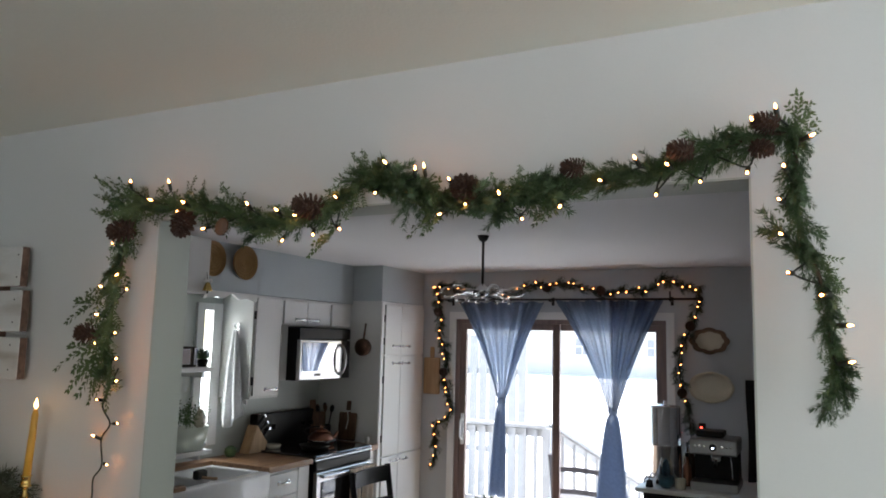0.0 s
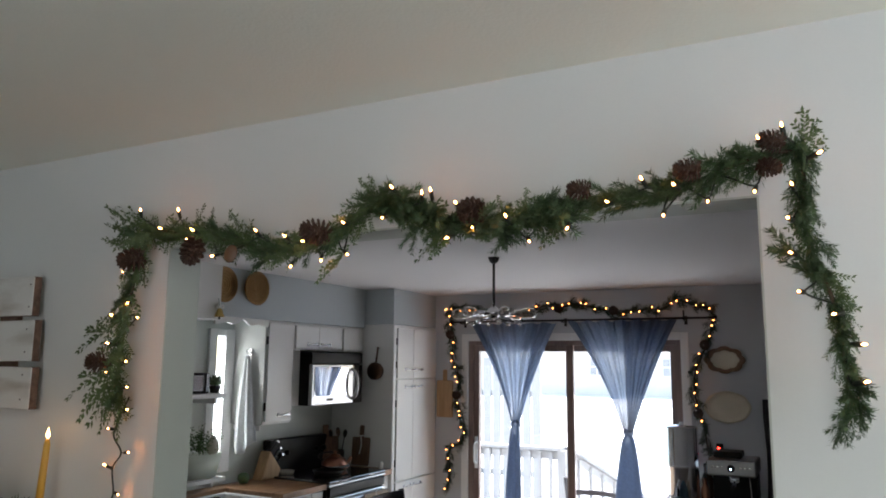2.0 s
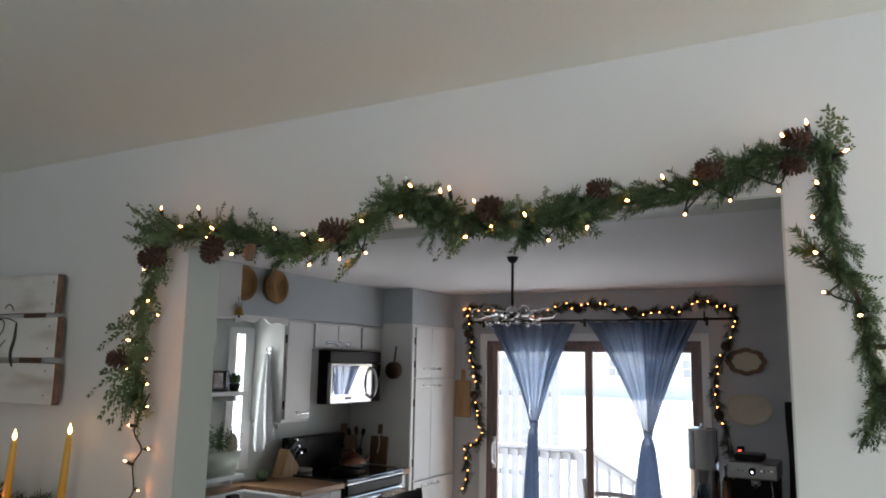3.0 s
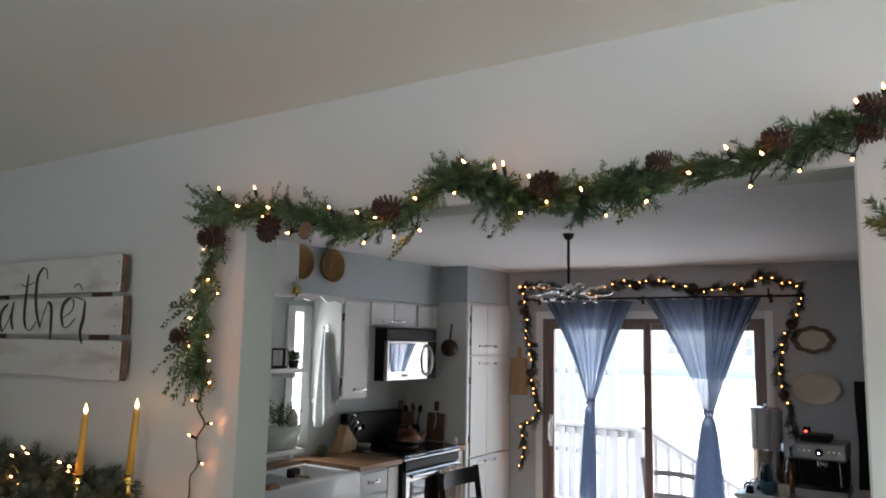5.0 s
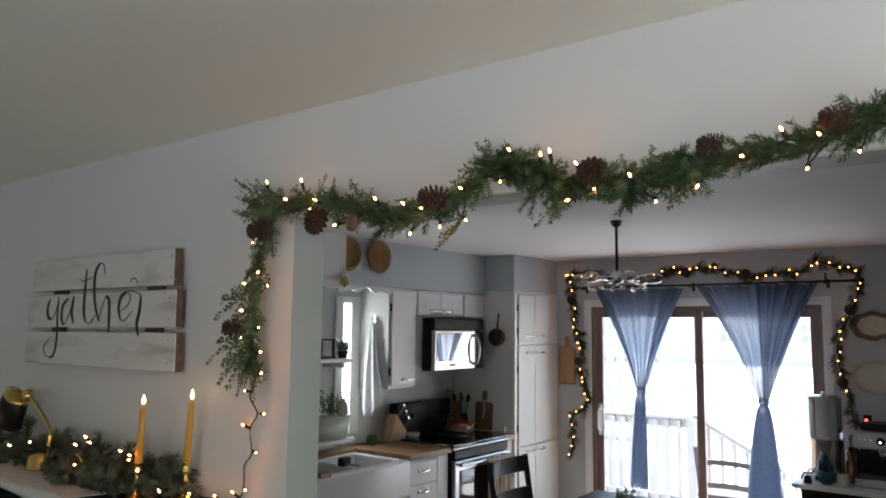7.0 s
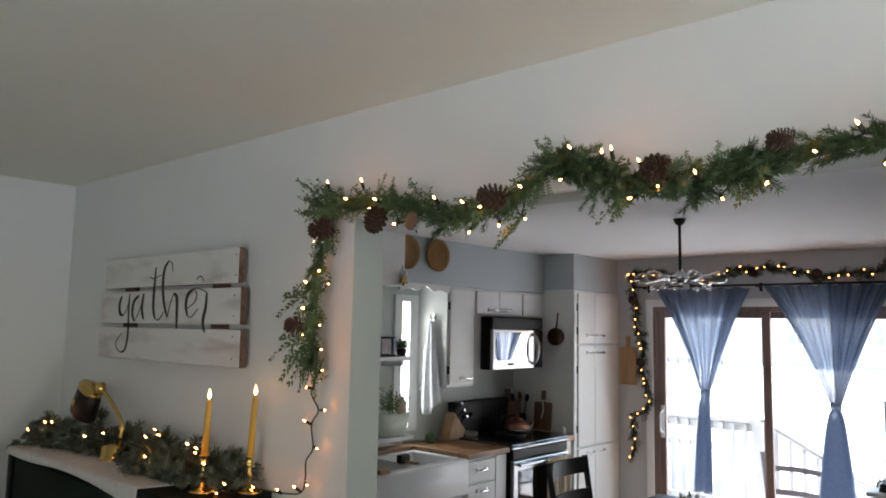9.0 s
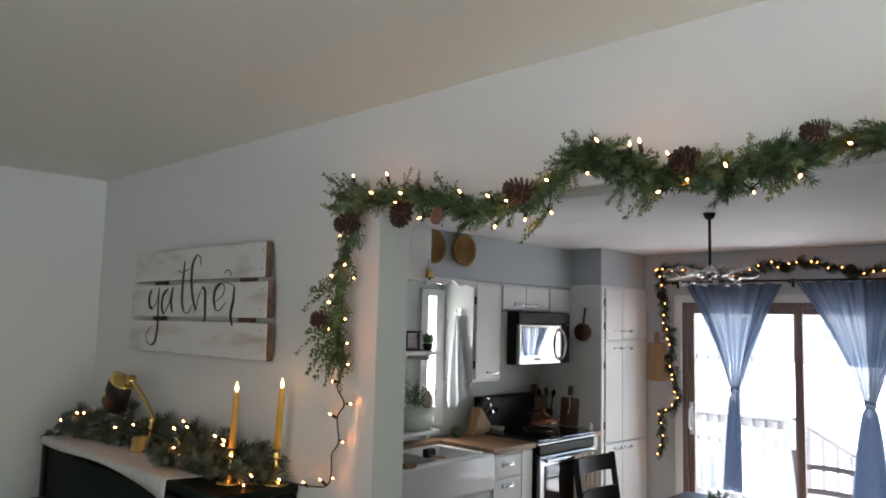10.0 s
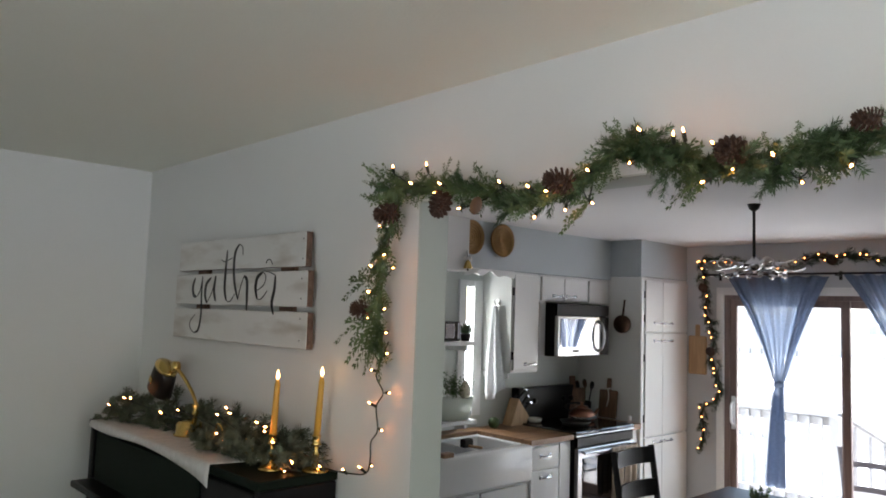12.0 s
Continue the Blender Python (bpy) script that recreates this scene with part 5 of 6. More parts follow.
pg = thing("garland", (-2.7, 2.03, PZ), "frosted fir garland lying along the piano top", "garland")
pg_path = [(-3.40, 1.91, PZ + 0.035), (-3.25, 1.97, PZ + 0.05), (-3.0, 2.03, PZ + 0.045), (-2.8, 2.06, PZ + 0.04), (-2.55, 2.03, PZ + 0.05), (-2.35, 2.02, PZ + 0.05), (-2.15, 2.05, PZ + 0.04), (-2.03, 2.07, PZ + 0.035)]
part("stem", tube(spline(pg_path, 6), 0.004, 6), M_TWIG, pg, "brown wired stem", True)
fill(pg, pg_path, 0.0105, FLOCK, ["frosted_tip"] * 4, 41, 0.75, 1.0, (0.7, 1.1), (0, 0, 1), 0.04)
fill(pg, [(p[0], p[1] - 0.08, PZ + 0.025) for p in pg_path[4:8]], 0.009, FLOCK, ["frosted_tip"] * 4, 42, 0.6, 1.0, (0.6, 0.95), (0, 0, 1), 0.035)
fill(pg, [(p[0], p[1] - 0.05, PZ + 0.02) for p in pg_path[:5]], 0.016, FLOCK, ["frosted_tip"] * 4, 43, 0.6, 1.0, (0.5, 0.8), (0, 0, 1), 0.025)
put("frosted_tip", FLOCK[0], pg, aim((-3.05, 2.06, PZ + 0.06), (-0.5, 0, 1), 40, 1.3))
put("frosted_tip", FLOCK[1], pg, aim((-2.55, 2.07, PZ + 0.06), (0.3, 0, 1), 40, 1.0))
mini_lights("string_lights", "warm mini lights tucked in the frosted garland on the piano", [[(-3.398, 1.90, 1.325), (-3.226, 1.90, 1.372), (-3.152, 1.90, 1.38), (-2.842, 1.90, 1.357), (-2.686, 1.90, 1.384), (-2.43, 1.93, 1.398), (-2.366, 1.93, 1.429), (-2.34, 1.93, 1.413), (-2.426, 1.93, 1.332), (-2.373, 1.93, 1.316), (-2.154, 1.93, 1.406), (-2.099, 1.93, 1.399), (-2.101, 1.93, 1.384), (-2.05, 1.93, 1.358)]], 2.0, 12, [Vector(p) for p in pg_path])
mini_lights("string_lights", "last mini lights of the strand lying on the piano lid", [[(-2.04, 2.0, 1.29), (-2.0, 1.95, 1.272), (-1.96, 2.05, 1.285)]], 2.0, 13)


def candlestick(at, candle_h, lean, label):
    x, y = at
    t = thing("candlestick", (x, y, PZ), "turned brass candlestick standing on the piano", "candlestick", "candlesticks on the piano")
    part("base", lathe((x, y, PZ + 0.001), [(0.043, 0), (0.044, 0.004), (0.036, 0.009), (0.016, 0.016), (0.010, 0.03)], 28), M_BRASS, t, "", True)
    part("stem", lathe((x, y, PZ + 0.028), [(0.010, 0), (0.007, 0.015), (0.011, 0.024), (0.006, 0.04), (0.009, 0.055)], 20), M_BRASS, t, "", True)
    part("cup", lathe((x, y, PZ + 0.08), [(0.008, 0), (0.018, 0.004), (0.013, 0.01), (0.013, 0.03), (0.017, 0.034), (0.011, 0.033)], 20), M_BRASS, t, "", True)
    c = thing("candle", (x, y, PZ + 0.10), label, "candle", "candles on the piano")
    top = Vector((x + lean, y, PZ + 0.10 + candle_h))
    a = Vector((x, y, PZ + 0.098))
    part("taper", tube([a, a.lerp(top, 0.5), a.lerp(top, 0.93), top], [0.0115, 0.0105, 0.0092, 0.006], 16), M_WAX, c, "", True)
    part("wick", tube([top, top + Vector((0, 0, 0.009))], 0.0012, 5), M_INK, c)
    part("flame", lathe(top + Vector((0, 0, 0.004)), [(0.0015, 0), (0.0058, 0.007), (0.0052, 0.014), (0.0022, 0.024), (0.0004, 0.031)], 12), M_FLAME, c, "small lit flame", True)


candlestick((-2.085, 1.955), 0.185, 0.012, "lit amber taper candle in a brass candlestick")
candlestick((-1.985, 2.055), 0.20, 0.016, "second lit amber taper leaning in its brass candlestick")

# brass desk lamp
lampb = thing("desk_lamp", (-2.79, 2.0, PZ), "brass desk lamp with jointed arm and dark shade on piano", "lamp")
bx, by = -2.79, 2.0
part("base", lathe((bx, by, PZ + 0.004), [(0.058, 0), (0.060, 0.006), (0.052, 0.012), (0.050, 0.046), (0.044, 0.056), (0.016, 0.060)], 28), M_BRASS, lampb, "", True)
part("post", lathe((bx + 0.045, by, PZ + 0.035), [(0.012, 0), (0.009, 0.05), (0.014, 0.06), (0.008, 0.075), (0.013, 0.09), (0.008, 0.10)], 18), M_BRASS, lampb, "", True)
part("arm", tube(spline([(bx + 0.045, by, PZ + 0.13), (bx + 0.01, by, PZ + 0.17), (bx - 0.08, by, PZ + 0.225), (bx - 0.16, by, PZ + 0.258)], 5), 0.0075, 8), M_BRASS, lampb, "", True)
part("joint", lathe((bx - 0.165, by + 0.02, PZ + 0.258), [(0.012, 0), (0.024, 0.006), (0.024, 0.03), (0.012, 0.036)], 18, (0, -1, 0)), M_BRASS, lampb, "", True)
m_ = pose(bx - 0.27, by, PZ + 0.215, 0, 28, 0)
bm = lathe((0, 0, 0), [(0.03, 0.055), (0.05, 0.045), (0.056, 0.0), (0.06, -0.075), (0.056, -0.075), (0.05, 0.0), (0.026, 0.045)], 24, squash=(1.25, 0.8))
bmesh.ops.transform(bm, matrix=m_, verts=bm.verts)
part("shade", bm, M_IRON, lampb, "dark bronze shade", True)
bm = lathe((0, 0, 0), [(0.0, 0.062), (0.03, 0.058), (0.052, 0.047), (0.055, 0.035)], 24, squash=(1.25, 0.8))
bmesh.ops.transform(bm, matrix=m_, verts=bm.verts)
part("cap", bm, M_BRASS, lampb, "", True)
bm = box(-0.012, 0.012, -0.056, -0.05, -0.03, -0.006, 0.002)
bmesh.ops.transform(bm, matrix=m_, verts=bm.verts)
part("badge", bm, M_BRASS, lampb)
# brass rings in the garland
for x, y, z, s in ((-2.44, 1.95, PZ + 0.075, 0.024), (-2.22, 1.945, PZ + 0.05, 0.028)):
    ring = [(x + s * math.cos(a), y - 0.006 * math.sin(a), z + s * math.sin(a)) for a in (2 * math.pi * k / 24 for k in range(25))]
    solo("brass_ring", tube(ring, 0.0028, 7, caps=False), M_BRASS, "small brass ring resting in the frosted garland", "ornament", smooth=True, group="rings in the garland")

# ---- chandelier ----
CX, CY = -1.735, 4.73
ch = thing("chandelier", (CX, CY, 2.44), "dark metal flush chandelier with clear bare bulbs on spokes", "chandelier")
part("canopy", lathe((CX, CY, 2.40), [(0.012, 0), (0.026, 0.012), (0.036, 0.038), (0.036, 0.039)], 24), M_IRON, ch, "", True)
part("rod", tube([(CX, CY, 2.13), (CX, CY, 2.405)], 0.0085, 10), M_IRON, ch, "", True)
part("hub", lathe((CX, CY, 2.06), [(0.008, 0), (0.022, 0.01), (0.045, 0.03), (0.045, 0.05), (0.02, 0.07), (0.01, 0.085)], 20), M_CHROME, ch, "", True)
for k in range(6):
    a = 2 * math.pi * k / 6 + 0.2
    d = Vector((math.cos(a), math.sin(a), 0))
    c0 = Vector((CX, CY, 2.095))
    arm = part("arm", tube([c0 + d * 0.03, c0 + d * 0.10], 0.007, 8), M_IRON, ch, "", True)
    part("socket", lathe(c0 + d * 0.09, [(0.011, 0), (0.015, 0.004), (0.015, 0.04), (0.012, 0.042)], 14, d), M_CHROME, arm, "", True)
    part("bulb", lathe(c0 + d * 0.13, [(0.011, 0), (0.015, 0.012), (0.030, 0.055), (0.034, 0.08), (0.028, 0.11), (0.012, 0.13), (0.002, 0.134)], 18, d), M_BULBGLASS, arm, "clear glass bulb", True)
    part("filament", tube([c0 + d * 0.14, c0 + d * 0.17 + Vector((0, 0, 0.008)), c0 + d * 0.20, c0 + d * 0.17 + Vector((0, 0, -0.008)), c0 + d * 0.14], 0.0012, 4), M_COPPER, arm)
for k in range(8):
    a = 2 * math.pi * k / 8 + 0.6
    p = Vector((CX + 0.15 * math.cos(a), CY + 0.15 * math.sin(a), 2.04))
    sp_ = part("spoke", tube([(CX, CY, 2.07), p], 0.0035, 6), M_IRON, ch)
    part("socket", lathe(p, [(0.010, 0), (0.014, 0.003), (0.014, 0.018), (0.008, 0.02)], 12, (math.cos(a), math.sin(a), 0)), M_CHROME, sp_, "", True)

# ---- plates ----


def oval_plate(name, label, x, z, w, h, scallop, rim_mat, inner=0.8):
    t = thing(name, (x, B, z), label, "plate")
    n = 64

    def ring(s, y):
        out = []
        for k in range(n):
            a = 2 * math.pi * k / n
            q = s * (1 + (scallop * abs(math.cos(4 * a)) - scallop / 2 if s > 0.6 else 0))
            out.append((x + w / 2 * q * math.cos(a), B - y, z + h / 2 * q * math.sin(a)))
        return out

    def band(levels, mat_, nm, close=False):
        bm = bmesh.new()
        rs = [[bm.verts.new(p) for p in ring(*l)] for l in levels]
        for a, b in zip(rs, rs[1:]):
            for k in range(n):
                bm.faces.new((a[k], a[(k + 1) % n], b[(k + 1) % n], b[k]))
        if close:
            bm.faces.new(rs[-1])
        part(nm, bm, mat_, t, "", True)

    band([(inner, 0.012), (inner + 0.06, 0.018), (1.0, 0.028), (1.0, 0.022), (0.6, 0.003)], rim_mat, "rim")
    band([(inner, 0.012), (inner - 0.02, 0.009), (0.4, 0.008), (0.05, 0.008)], M_CREAM, "well", True)


oval_plate("plate", "scalloped oval plate with a brown rim hung on the wall", -0.694, 1.846, 0.295, 0.205, 0.10, M_RIM, 0.70)
oval_plate("platter", "cream oval platter hung on the blue-grey wall", -0.69, 1.48, 0.345, 0.245, 0.03, M_CREAM)

# ---- coffee corner ----
CZ = 0.79
cart = thing("coffee_cabinet", (-0.55, 6.45, 0), "white-topped dark cabinet holding the coffee things", "cabinet")
part("top", box(-1.13, 0.15, 6.12, B - 0.02, CZ - 0.03, CZ, 0.006), M_CAB, cart, "white painted top")
part("body", box(-1.08, 0.10, 6.16, B - 0.03, 0.06, CZ - 0.031, 0.004), M_BLACKWOOD, cart)
for a, b in ((-1.07, -0.50), (-0.48, 0.09)):
    part("door", box(a, b, 6.142, 6.159, 0.10, CZ - 0.05, 0.004), M_BLACKWOOD, cart)
for x in (-1.06, 0.05):
    for y in (6.18, B - 0.08):
        part("foot", box(x, x + 0.04, y, y + 0.04, 0, 0.062), M_BLACKWOOD, cart)

filt = thing("water_filter", (-0.95, 6.38, CZ), "tall polished steel gravity water filter on the cabinet", "water filter")
part("lower_tank", lathe((-0.955, 6.38, CZ + 0.001), [(0.108, 0), (0.112, 0.006), (0.112, 0.28), (0.116, 0.285)], 40), M_TANK, filt, "", True)
part("upper_tank", lathe((-0.955, 6.38, CZ + 0.287), [(0.116, 0), (0.112, 0.006), (0.112, 0.27), (0.108, 0.278), (0.05, 0.288), (0.012, 0.29), (0.014, 0.31), (0.004, 0.314)], 40), M_TANK, filt, "", True)
sp = part("spigot", tube(spline([(-1.04, 6.30, CZ + 0.05), (-1.07, 6.26, CZ + 0.055), (-1.085, 6.24, CZ + 0.04), (-1.085, 6.238, CZ + 0.015)], 5), 0.009, 8), M_CHROME, filt, "", True)
part("lever", tube([(-1.07, 6.262, CZ + 0.06), (-1.095, 6.24, CZ + 0.085)], 0.005, 6), M_IRON, sp)

esp = thing("espresso_machine", (-0.60, 6.4, CZ), "steel espresso machine with a lit blue button", "coffee machine")
part("base", box(-0.77, -0.45, 6.26, 6.62, CZ + 0.001, CZ + 0.06, 0.008), M_STEEL, esp)
part("back", box(-0.76, -0.46, 6.44, 6.62, CZ + 0.061, CZ + 0.25, 0.006), M_BLACK, esp)
part("head", box(-0.77, -0.45, 6.25, 6.62, CZ + 0.25, CZ + 0.36, 0.012), M_STEEL, esp)
part("group", lathe((-0.60, 6.34, CZ + 0.20), [(0.03, 0), (0.034, 0.01), (0.034, 0.05)], 20), M_CHROME, esp, "", True)
part("portafilter", tube([(-0.60, 6.34, CZ + 0.19), (-0.60, 6.20, CZ + 0.175)], 0.012, 9), M_BLACK, esp, "black handle", True)
part("steam_wand", tube(spline([(-0.50, 6.30, CZ + 0.25), (-0.49, 6.27, CZ + 0.18), (-0.485, 6.25, CZ + 0.09)], 5), 0.004, 6), M_CHROME, esp, "", True)
part("gauge", lathe((-0.61, 6.25, CZ + 0.305), [(0.026, 0), (0.026, 0.006), (0.020, 0.007)], 20, (0, -1, 0)), M_BLACK, esp, "", True)
for x in (-0.73, -0.70, -0.67, -0.55, -0.52, -0.49):
    part("button", lathe((x, 6.25, CZ + 0.31), [(0.009, 0), (0.009, 0.004), (0.006, 0.005)], 12, (0, -1, 0)), M_CHROME, esp, "", True)
part("button", lathe((-0.612, 6.242, CZ + 0.30), [(0.005, 0), (0.005, 0.003), (0.003, 0.004)], 12, (0, -1, 0)), M_BLUELED, esp, "lit blue-white button", True)
solo("cup_tray", box(-0.74, -0.55, 6.36, 6.56, CZ + 0.361, CZ + 0.405, 0.01), M_IRON, "dark tray lying on the espresso machine", "tray")

for x, y, r, h, mt, lb in ((-0.80, 6.52, 0.035, 0.30, M_AMBER, "tall dark brown syrup bottle"), (-0.835, 6.62, 0.036, 0.27, M_AMBER, "dark syrup bottle behind the filter"), (-0.81, 6.40, 0.03, 0.22, M_COPPER, "copper coloured bottle on the coffee cabinet")):
    t = thing("bottle", (x, y, CZ), lb, "bottle", "bottles on the coffee cabinet")
    part("glass", lathe((x, y, CZ + 0.001), [(r, 0), (r * 1.02, 0.01), (r, h * 0.6), (r * 0.4, h * 0.78), (r * 0.36, h * 0.95)], 20), mt, t, "", True)
    part("cap", lathe((x, y, CZ + h * 0.95), [(r * 0.45, 0), (r * 0.45, 0.025), (r * 0.2, 0.03)], 14), M_IRON, t, "", True)
solo("bowl", lathe((-0.93, 6.22, CZ + 0.001), [(0.03, 0), (0.055, 0.03), (0.06, 0.085), (0.055, 0.085), (0.03, 0.01)], 24), M_TEAL, "small teal bowl on the coffee cabinet", "bowl", smooth=True)
solo("mug", lathe((-0.83, 6.22, CZ + 0.001), [(0.034, 0), (0.037, 0.01), (0.037, 0.075), (0.033, 0.075), (0.032, 0.008)], 24), M_CREAM, "cream mug on the coffee cabinet", "mug", smooth=True)
grinder = thing("outlet_light", (-0.76, B - 0.01, 1.16), "small plug-in adapter with a red light on the wall", "plug")
part("body", box(-0.785, -0.735, B - 0.045, B - 0.001, 1.13, 1.20, 0.006), M_IRON, grinder)
part("led", lathe((-0.765, B - 0.046, 1.165), [(0.009, 0), (0.009, 0.004), (0.004, 0.006)], 12, (0, -1, 0)), M_REDLED, grinder, "red light", True)
solo("hanging_bag", hung_cloth(0, 0, 0.26, 0, -0.84, 1.5, 0.03, 0.02), M_DARKCLOTH, "dark cloth bag hanging on the kitchen wall", "bag", smooth=True)
bpy.data.objects["hanging_bag"].matrix_world = pose(-0.165, B - 0.06, 1.55, 0, 0, 90)

# ---- dining table and chairs ----


def dining_chair(name, label, m, slats, h, M_BLACKWOOD=M_BLACKWOOD):
    t = thing(name, (0, 0, 0), label, "chair")
    for s in (-1, 1):
        bm = tube([(s * 0.19, 0.0, 0.0), (s * 0.19, 0.01, 0.45), (s * 0.20, -0.02, 0.7), (s * 0.205, -0.07, h)], 0.019, 8)
        part("leg", bm, M_BLACKWOOD, t, "", False)
        part("leg", box(s * 0.19 - 0.018, s * 0.19 + 0.018, 0.36, 0.396, 0, 0.43, 0.004), M_BLACKWOOD, t)
        part("stretcher", box(s * 0.19 - 0.01, s * 0.19 + 0.01, 0.015, 0.37, 0.18, 0.205), M_BLACKWOOD, t)
    part("seat", box(-0.215, 0.215, -0.01, 0.42, 0.43, 0.465, 0.012), M_BLACKWOOD, t)
    for z0, z1, sw in slats:
        rows = []
        for i in range(13):
            u = i / 12 * 2 - 1
            y = -0.02 - 0.05 * ((z0 + z1) / 2 - 0.7) / (h - 0.7) - 0.03 * (1 - u * u)
            arch = sw * (1 - u * u)
            rows.append([(u * 0.198, y, z0 + arch), (u * 0.198, y - 0.004, z1 + arch)])
        part("back_rail", sheet(rows, None, 0.018), M_BLACKWOOD, t)
    t.matrix_world = m
    return t


dining_chair("dining_chair", "black wooden dining chair with open rails by the stove", pose(-2.35, 4.62, 0, 0, 0, -90), [(0.905, 1.0, 0.0), (0.715, 0.815, 0.0), (0.58, 0.62, 0.0)], 1.005)
dining_chair("deck_chair", "weathered grey wooden ladder-back chair on the snowy deck outside", pose(-1.935, 7.45, -0.1, 0, 0, 4) @ Matrix.Diagonal((1.2, 1, 1, 1)), [(0.71, 0.755, 0.022), (0.51, 0.555, 0.022), (0.35, 0.39, 0.022)], 0.88, M_GREYWOOD)
table = thing("dining_table", (-1.75, 4.75, 0), "dark wooden dining table under the chandelier", "table")
part("tabletop", box(-2.2, -1.3, 4.15, 5.4, 0.69, 0.72, 0.008), M_BLACKWOOD, table)
for x in (-2.14, -1.42):
    for y in (4.21, 5.28):
        part("leg", box(x, x + 0.06, y, y + 0.06, 0, 0.69, 0.006), M_BLACKWOOD, table)


def herb(name, label, x, y, z, pot_mat, r_, h_, leaf_n, leaf_h, seed, bm_pot=None, squash=(1, 1)):
    t = thing(name, (x, y, z), label, "potted plant")
    part("pot", bm_pot or lathe((x, y, z + 0.001), [(r_ * 0.75, 0), (r_, h_), (r_ * 0.93, h_), (r_ * 0.7, 0.01)], 24, squash=squash), pot_mat, t, "", True)
    rr = random.Random(seed)
    segs = []
    for _ in range(leaf_n):
        a, q = rr.uniform(0, 6.28), rr.uniform(0, 0.8)
        root = Vector((x + r_ * q * math.cos(a) * squash[0], y + r_ * q * math.sin(a) * squash[1], z + h_ * 0.9))
        tip = root + Vector((math.cos(a) * q * 0.5, math.sin(a) * q * 0.5, 1)).normalized() * leaf_h * rr.uniform(0.4, 1)
        segs.append((root, tip, 0.0012, Vector((math.sin(a), -math.cos(a), 0))))
        for k in range(9):
            p = root.lerp(tip, 0.25 + 0.75 * k / 8)
            d = Vector((rr.uniform(-1, 1), rr.uniform(-1, 1), rr.uniform(-0.1, 0.9))).normalized()
            segs.append((p, p + d * rr.uniform(0.014, 0.026), 0.005, d.orthogonal().normalized()))
    me = blades(segs, M_LEAF, "leaves")
    o = new("leaves", me)
    o.parent = t
    o.matrix_basis = Matrix.Translation(-BASE[t.name])
    return t


herb("potted_plant", "small potted herb standing on the dining table", -1.78, 4.9, 0.72, M_CREAM, 0.05, 0.06, 24, 0.09, 5)

# ---- window shelves and wall things ----
for z, y1 in ((1.575, 4.545), (1.02, 4.555)):
    sh = thing("wall_shelf", (KX, 4.2, z), "white wooden shelf beside the kitchen window", "shelf", "shelves by the window")
    part("board", box(KX + 0.001, -3.65, 3.70, y1, z - 0.028, z, 0.003), M_TRIM, sh)
    for y in (3.9, y1 - 0.05):
        part("bracket", box(KX + 0.001, -3.72, y - 0.01, y + 0.01, z - 0.07, z - 0.026, 0.003), M_TRIM, sh)
herb("potted_plant", "green herbs in a pale oval enamel planter on the shelf", -3.735, 4.40, 1.02, M_GREENPOT, 0.10, 0.155, 60, 0.21, 2, squash=(0.75, 1.85))
herb("potted_plant", "small green plant in a dark pot on the upper shelf", -3.74, 4.50, 1.575, M_IRON, 0.04, 0.05, 60, 0.075, 7)
jar = thing("clock", (-3.74, 4.34, 1.575), "small black and chrome clock on the shelf", "clock")
part("body", box(-3.80, -3.70, 4.24, 4.41, 1.577, 1.715, 0.01), M_IRON, jar)
part("face", box(-3.702, -3.694, 4.255, 4.345, 1.595, 1.70, 0.006), M_CHROME, jar)
part("side_strip", box(-3.702, -3.692, 4.375, 4.402, 1.59, 1.705, 0.003), M_CHROME, jar)
part("pear", lathe((-3.72, 4.49, 1.165), [(0.02, 0), (0.045, 0.03), (0.04, 0.07), (0.02, 0.11), (0.01, 0.13)], 20), M_CREAM, None, "", True)
ob = bpy.data.objects["pear"]
ob.name = "wooden_pear"
tagged(ob, "pale wooden pear standing in the oval planter", "ornament")

tw = thing("kitchen_towel", (-3.72, 4.83, 1.83), "white striped towel hung from a hook on the cabinet side", "towel")
rows = []
for j in range(31):
    v = j / 30
    half = 0.018 + 0.10 * v ** 0.75
    rows.append([(-3.76 + 0.02 * v + (i / 30 * 2 - 1) * half - 0.015 * math.sin(v * 3), 4.83 + 0.018 * math.sin(i / 30 * 15 + 1.3 * v) * (0.3 + 0.7 * v), 1.84 - v * (0.66 + 0.05 * math.sin(i / 30 * 5)) ) for i in range(31)])
part("cloth", sheet(rows, None, 0.004), M_TOWEL, tw, "", True)
bm = tube(spline([(-3.75, 4.858, 1.86), (-3.75, 4.82, 1.855), (-3.75, 4.81, 1.88)], 5), 0.005, 7)
box(-3.765, -3.735, 4.852, 4.859, 1.84, 1.89, 0.003, bm=bm)
solo("hook", bm, M_CHROME, "small metal hook on the cabinet side", "hook")

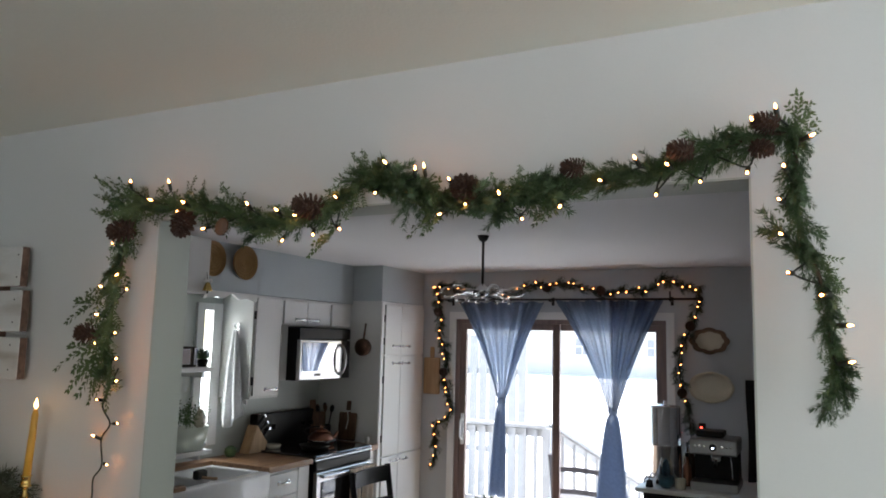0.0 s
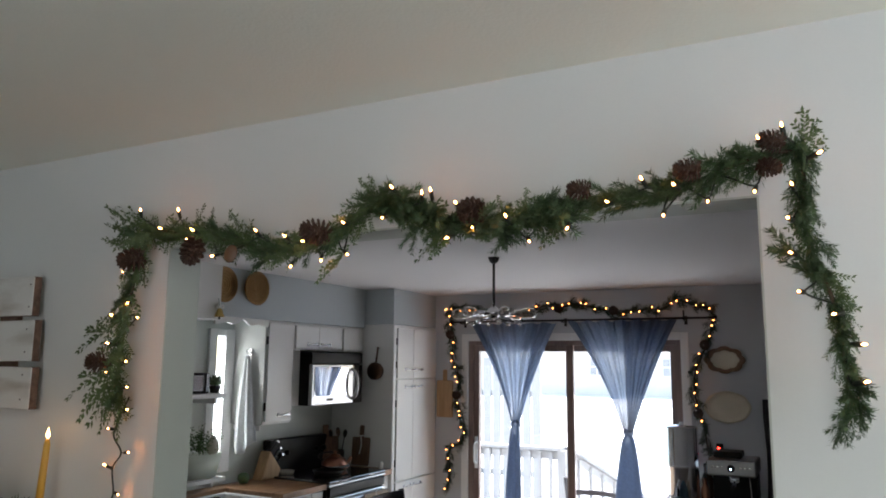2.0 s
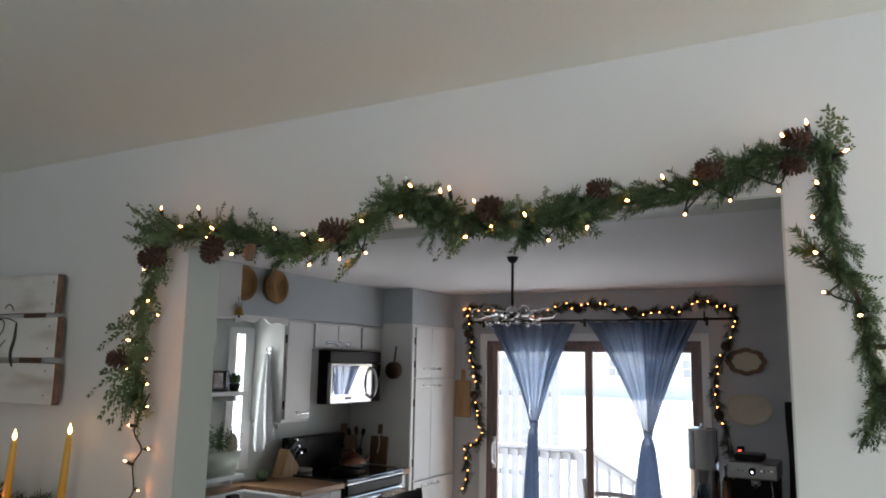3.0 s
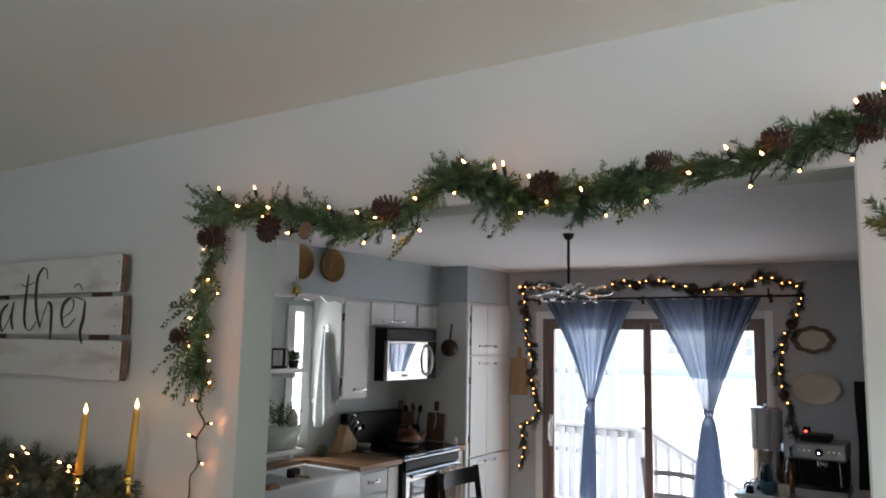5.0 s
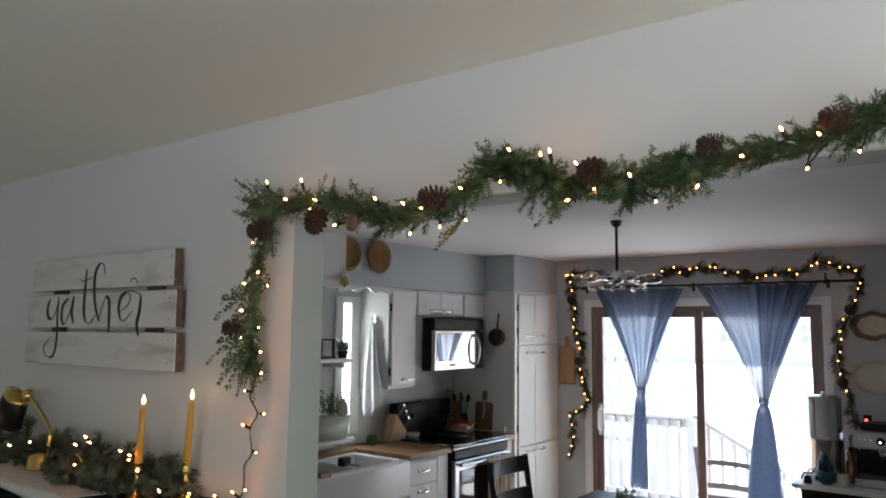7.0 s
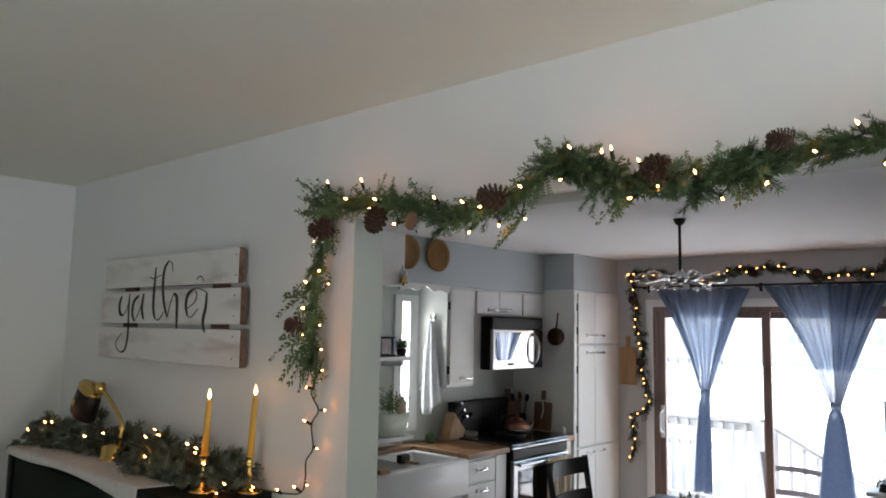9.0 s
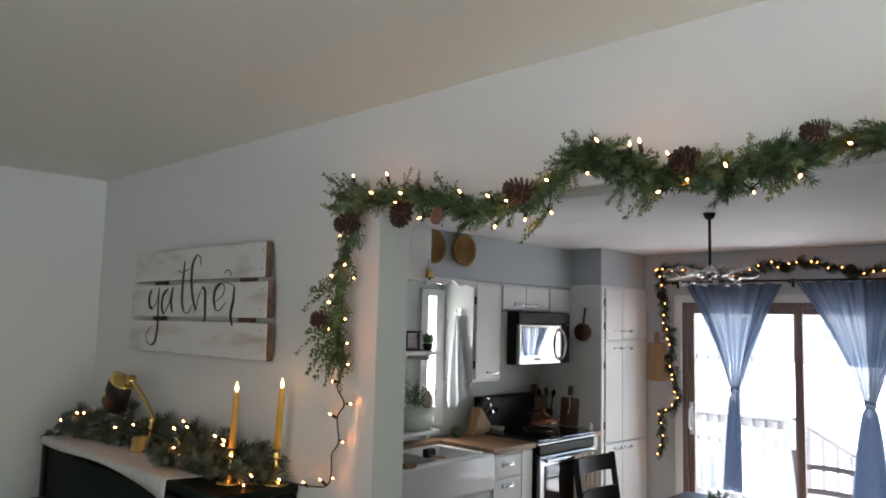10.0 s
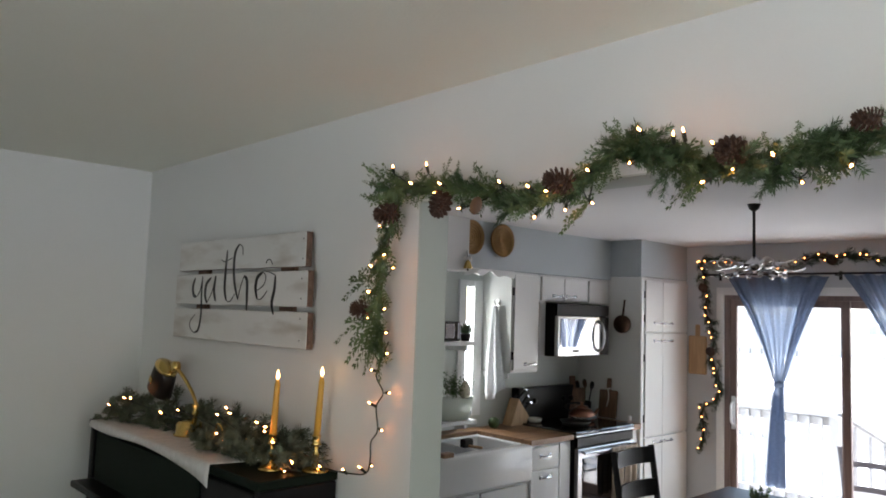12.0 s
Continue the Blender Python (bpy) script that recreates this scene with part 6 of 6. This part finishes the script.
for y, z, r_ in ((4.365, 2.312, 0.122), (4.69, 2.315, 0.122)):
    t = thing("wall_basket", (-3.60, y, z), "round woven wicker basket hung on the soffit", "basket", "baskets on the soffit")
    bm = lathe((-3.598, y, z), [(r_ * 0.2, 0.0), (r_ * 0.9, 0.004), (r_, 0.03), (r_ * 0.97, 0.036), (r_ * 0.86, 0.012), (r_ * 0.1, 0.009)], 36, (1, 0, 0))
    part("bowl", bm, M_WICKER, t, "", True)
    for k in range(5):
        q = r_ * (0.2 + 0.16 * k)
        part("coil", tube([(-3.586 + 0.001 * k, y + q * math.cos(a), z + q * math.sin(a)) for a in (2 * math.pi * s / 28 for s in range(29))], 0.005, 5, caps=False), M_WICKER, t, "", True)
bell = thing("bell", (-3.53, 4.29, 2.10), "small brass bell with a pale bow hung on the cabinet corner", "bell")
part("shell", lathe((-3.53, 4.29, 2.085), [(0.036, 0), (0.030, 0.010), (0.022, 0.035), (0.014, 0.052), (0.004, 0.058)], 20), M_BRASS, bell, "", True)
part("clapper", lathe((-3.53, 4.29, 2.068), [(0.003, 0), (0.009, 0.006), (0.003, 0.02)], 10), M_IRON, bell, "", True)
for sgn in (-1, 1):
    part("bow", tube(spline([(-3.53, 4.29, 2.148), (-3.53, 4.29 + sgn * 0.025, 2.165), (-3.53, 4.29 + sgn * 0.03, 2.145), (-3.53, 4.29, 2.148)], 5), 0.006, 6), M_RUNNER, bell, "pale ribbon bow", True)
part("hanger", tube([(-3.53, 4.29, 2.14), (-3.545, 4.29, 2.21)], 0.002, 5), M_CORD, bell)
solo("squash", lathe((-3.83, 4.93, 0.911), [(0.03, 0), (0.045, 0.03), (0.04, 0.06), (0.02, 0.075)], 16), M_LEAF, "dark green squash on the worktop", "squash", smooth=True)

crock = thing("utensil_crock", (-3.80, 6.04, 0.915), "dark crock with wooden utensils beside the stove", "crock")
part("jar", lathe((-3.80, 6.065, 0.916), [(0.045, 0), (0.052, 0.02), (0.052, 0.12), (0.047, 0.13), (0.044, 0.12)], 20), M_IRON, crock, "", True)
rc = random.Random(4)
for i in range(6):
    a = i * 1.05
    p0 = Vector((-3.80 + 0.02 * math.cos(a), 6.065 + 0.02 * math.sin(a), 0.95))
    p1 = p0 + Vector((0.05 * math.cos(a), 0.035 * math.sin(a) - 0.01, 0.20 + 0.05 * rc.random()))
    bm = tube([p0, p1], 0.005, 6)
    lathe(p1, [(0.006, -0.01), (0.02, 0.015), (0.022, 0.04), (0.012, 0.06)], 12, (p1 - p0), bm=bm, squash=(1, 0.35))
    part("utensil", bm, M_WALNUT if i % 2 else M_IRON, crock, "", True)

mill = thing("coffee_mill", (-1.04, 6.19, CZ), "small dark coffee mill with a curved chrome crank", "coffee mill")
part("body", lathe((-1.04, 6.19, CZ + 0.001), [(0.026, 0), (0.028, 0.01), (0.022, 0.03), (0.024, 0.045), (0.010, 0.052)], 18), M_IRON, mill, "", True)
part("crank", tube(spline([(-1.04, 6.19, CZ + 0.05), (-1.035, 6.185, CZ + 0.085), (-1.01, 6.18, CZ + 0.098), (-0.985, 6.175, CZ + 0.085), (-0.98, 6.17, CZ + 0.06)], 6), 0.006, 8), M_CHROME, mill, "", True)
part("knob", lathe((-0.98, 6.17, CZ + 0.03), [(0.006, 0), (0.011, 0.008), (0.009, 0.025), (0.004, 0.03)], 12), M_IRON, mill, "", True)
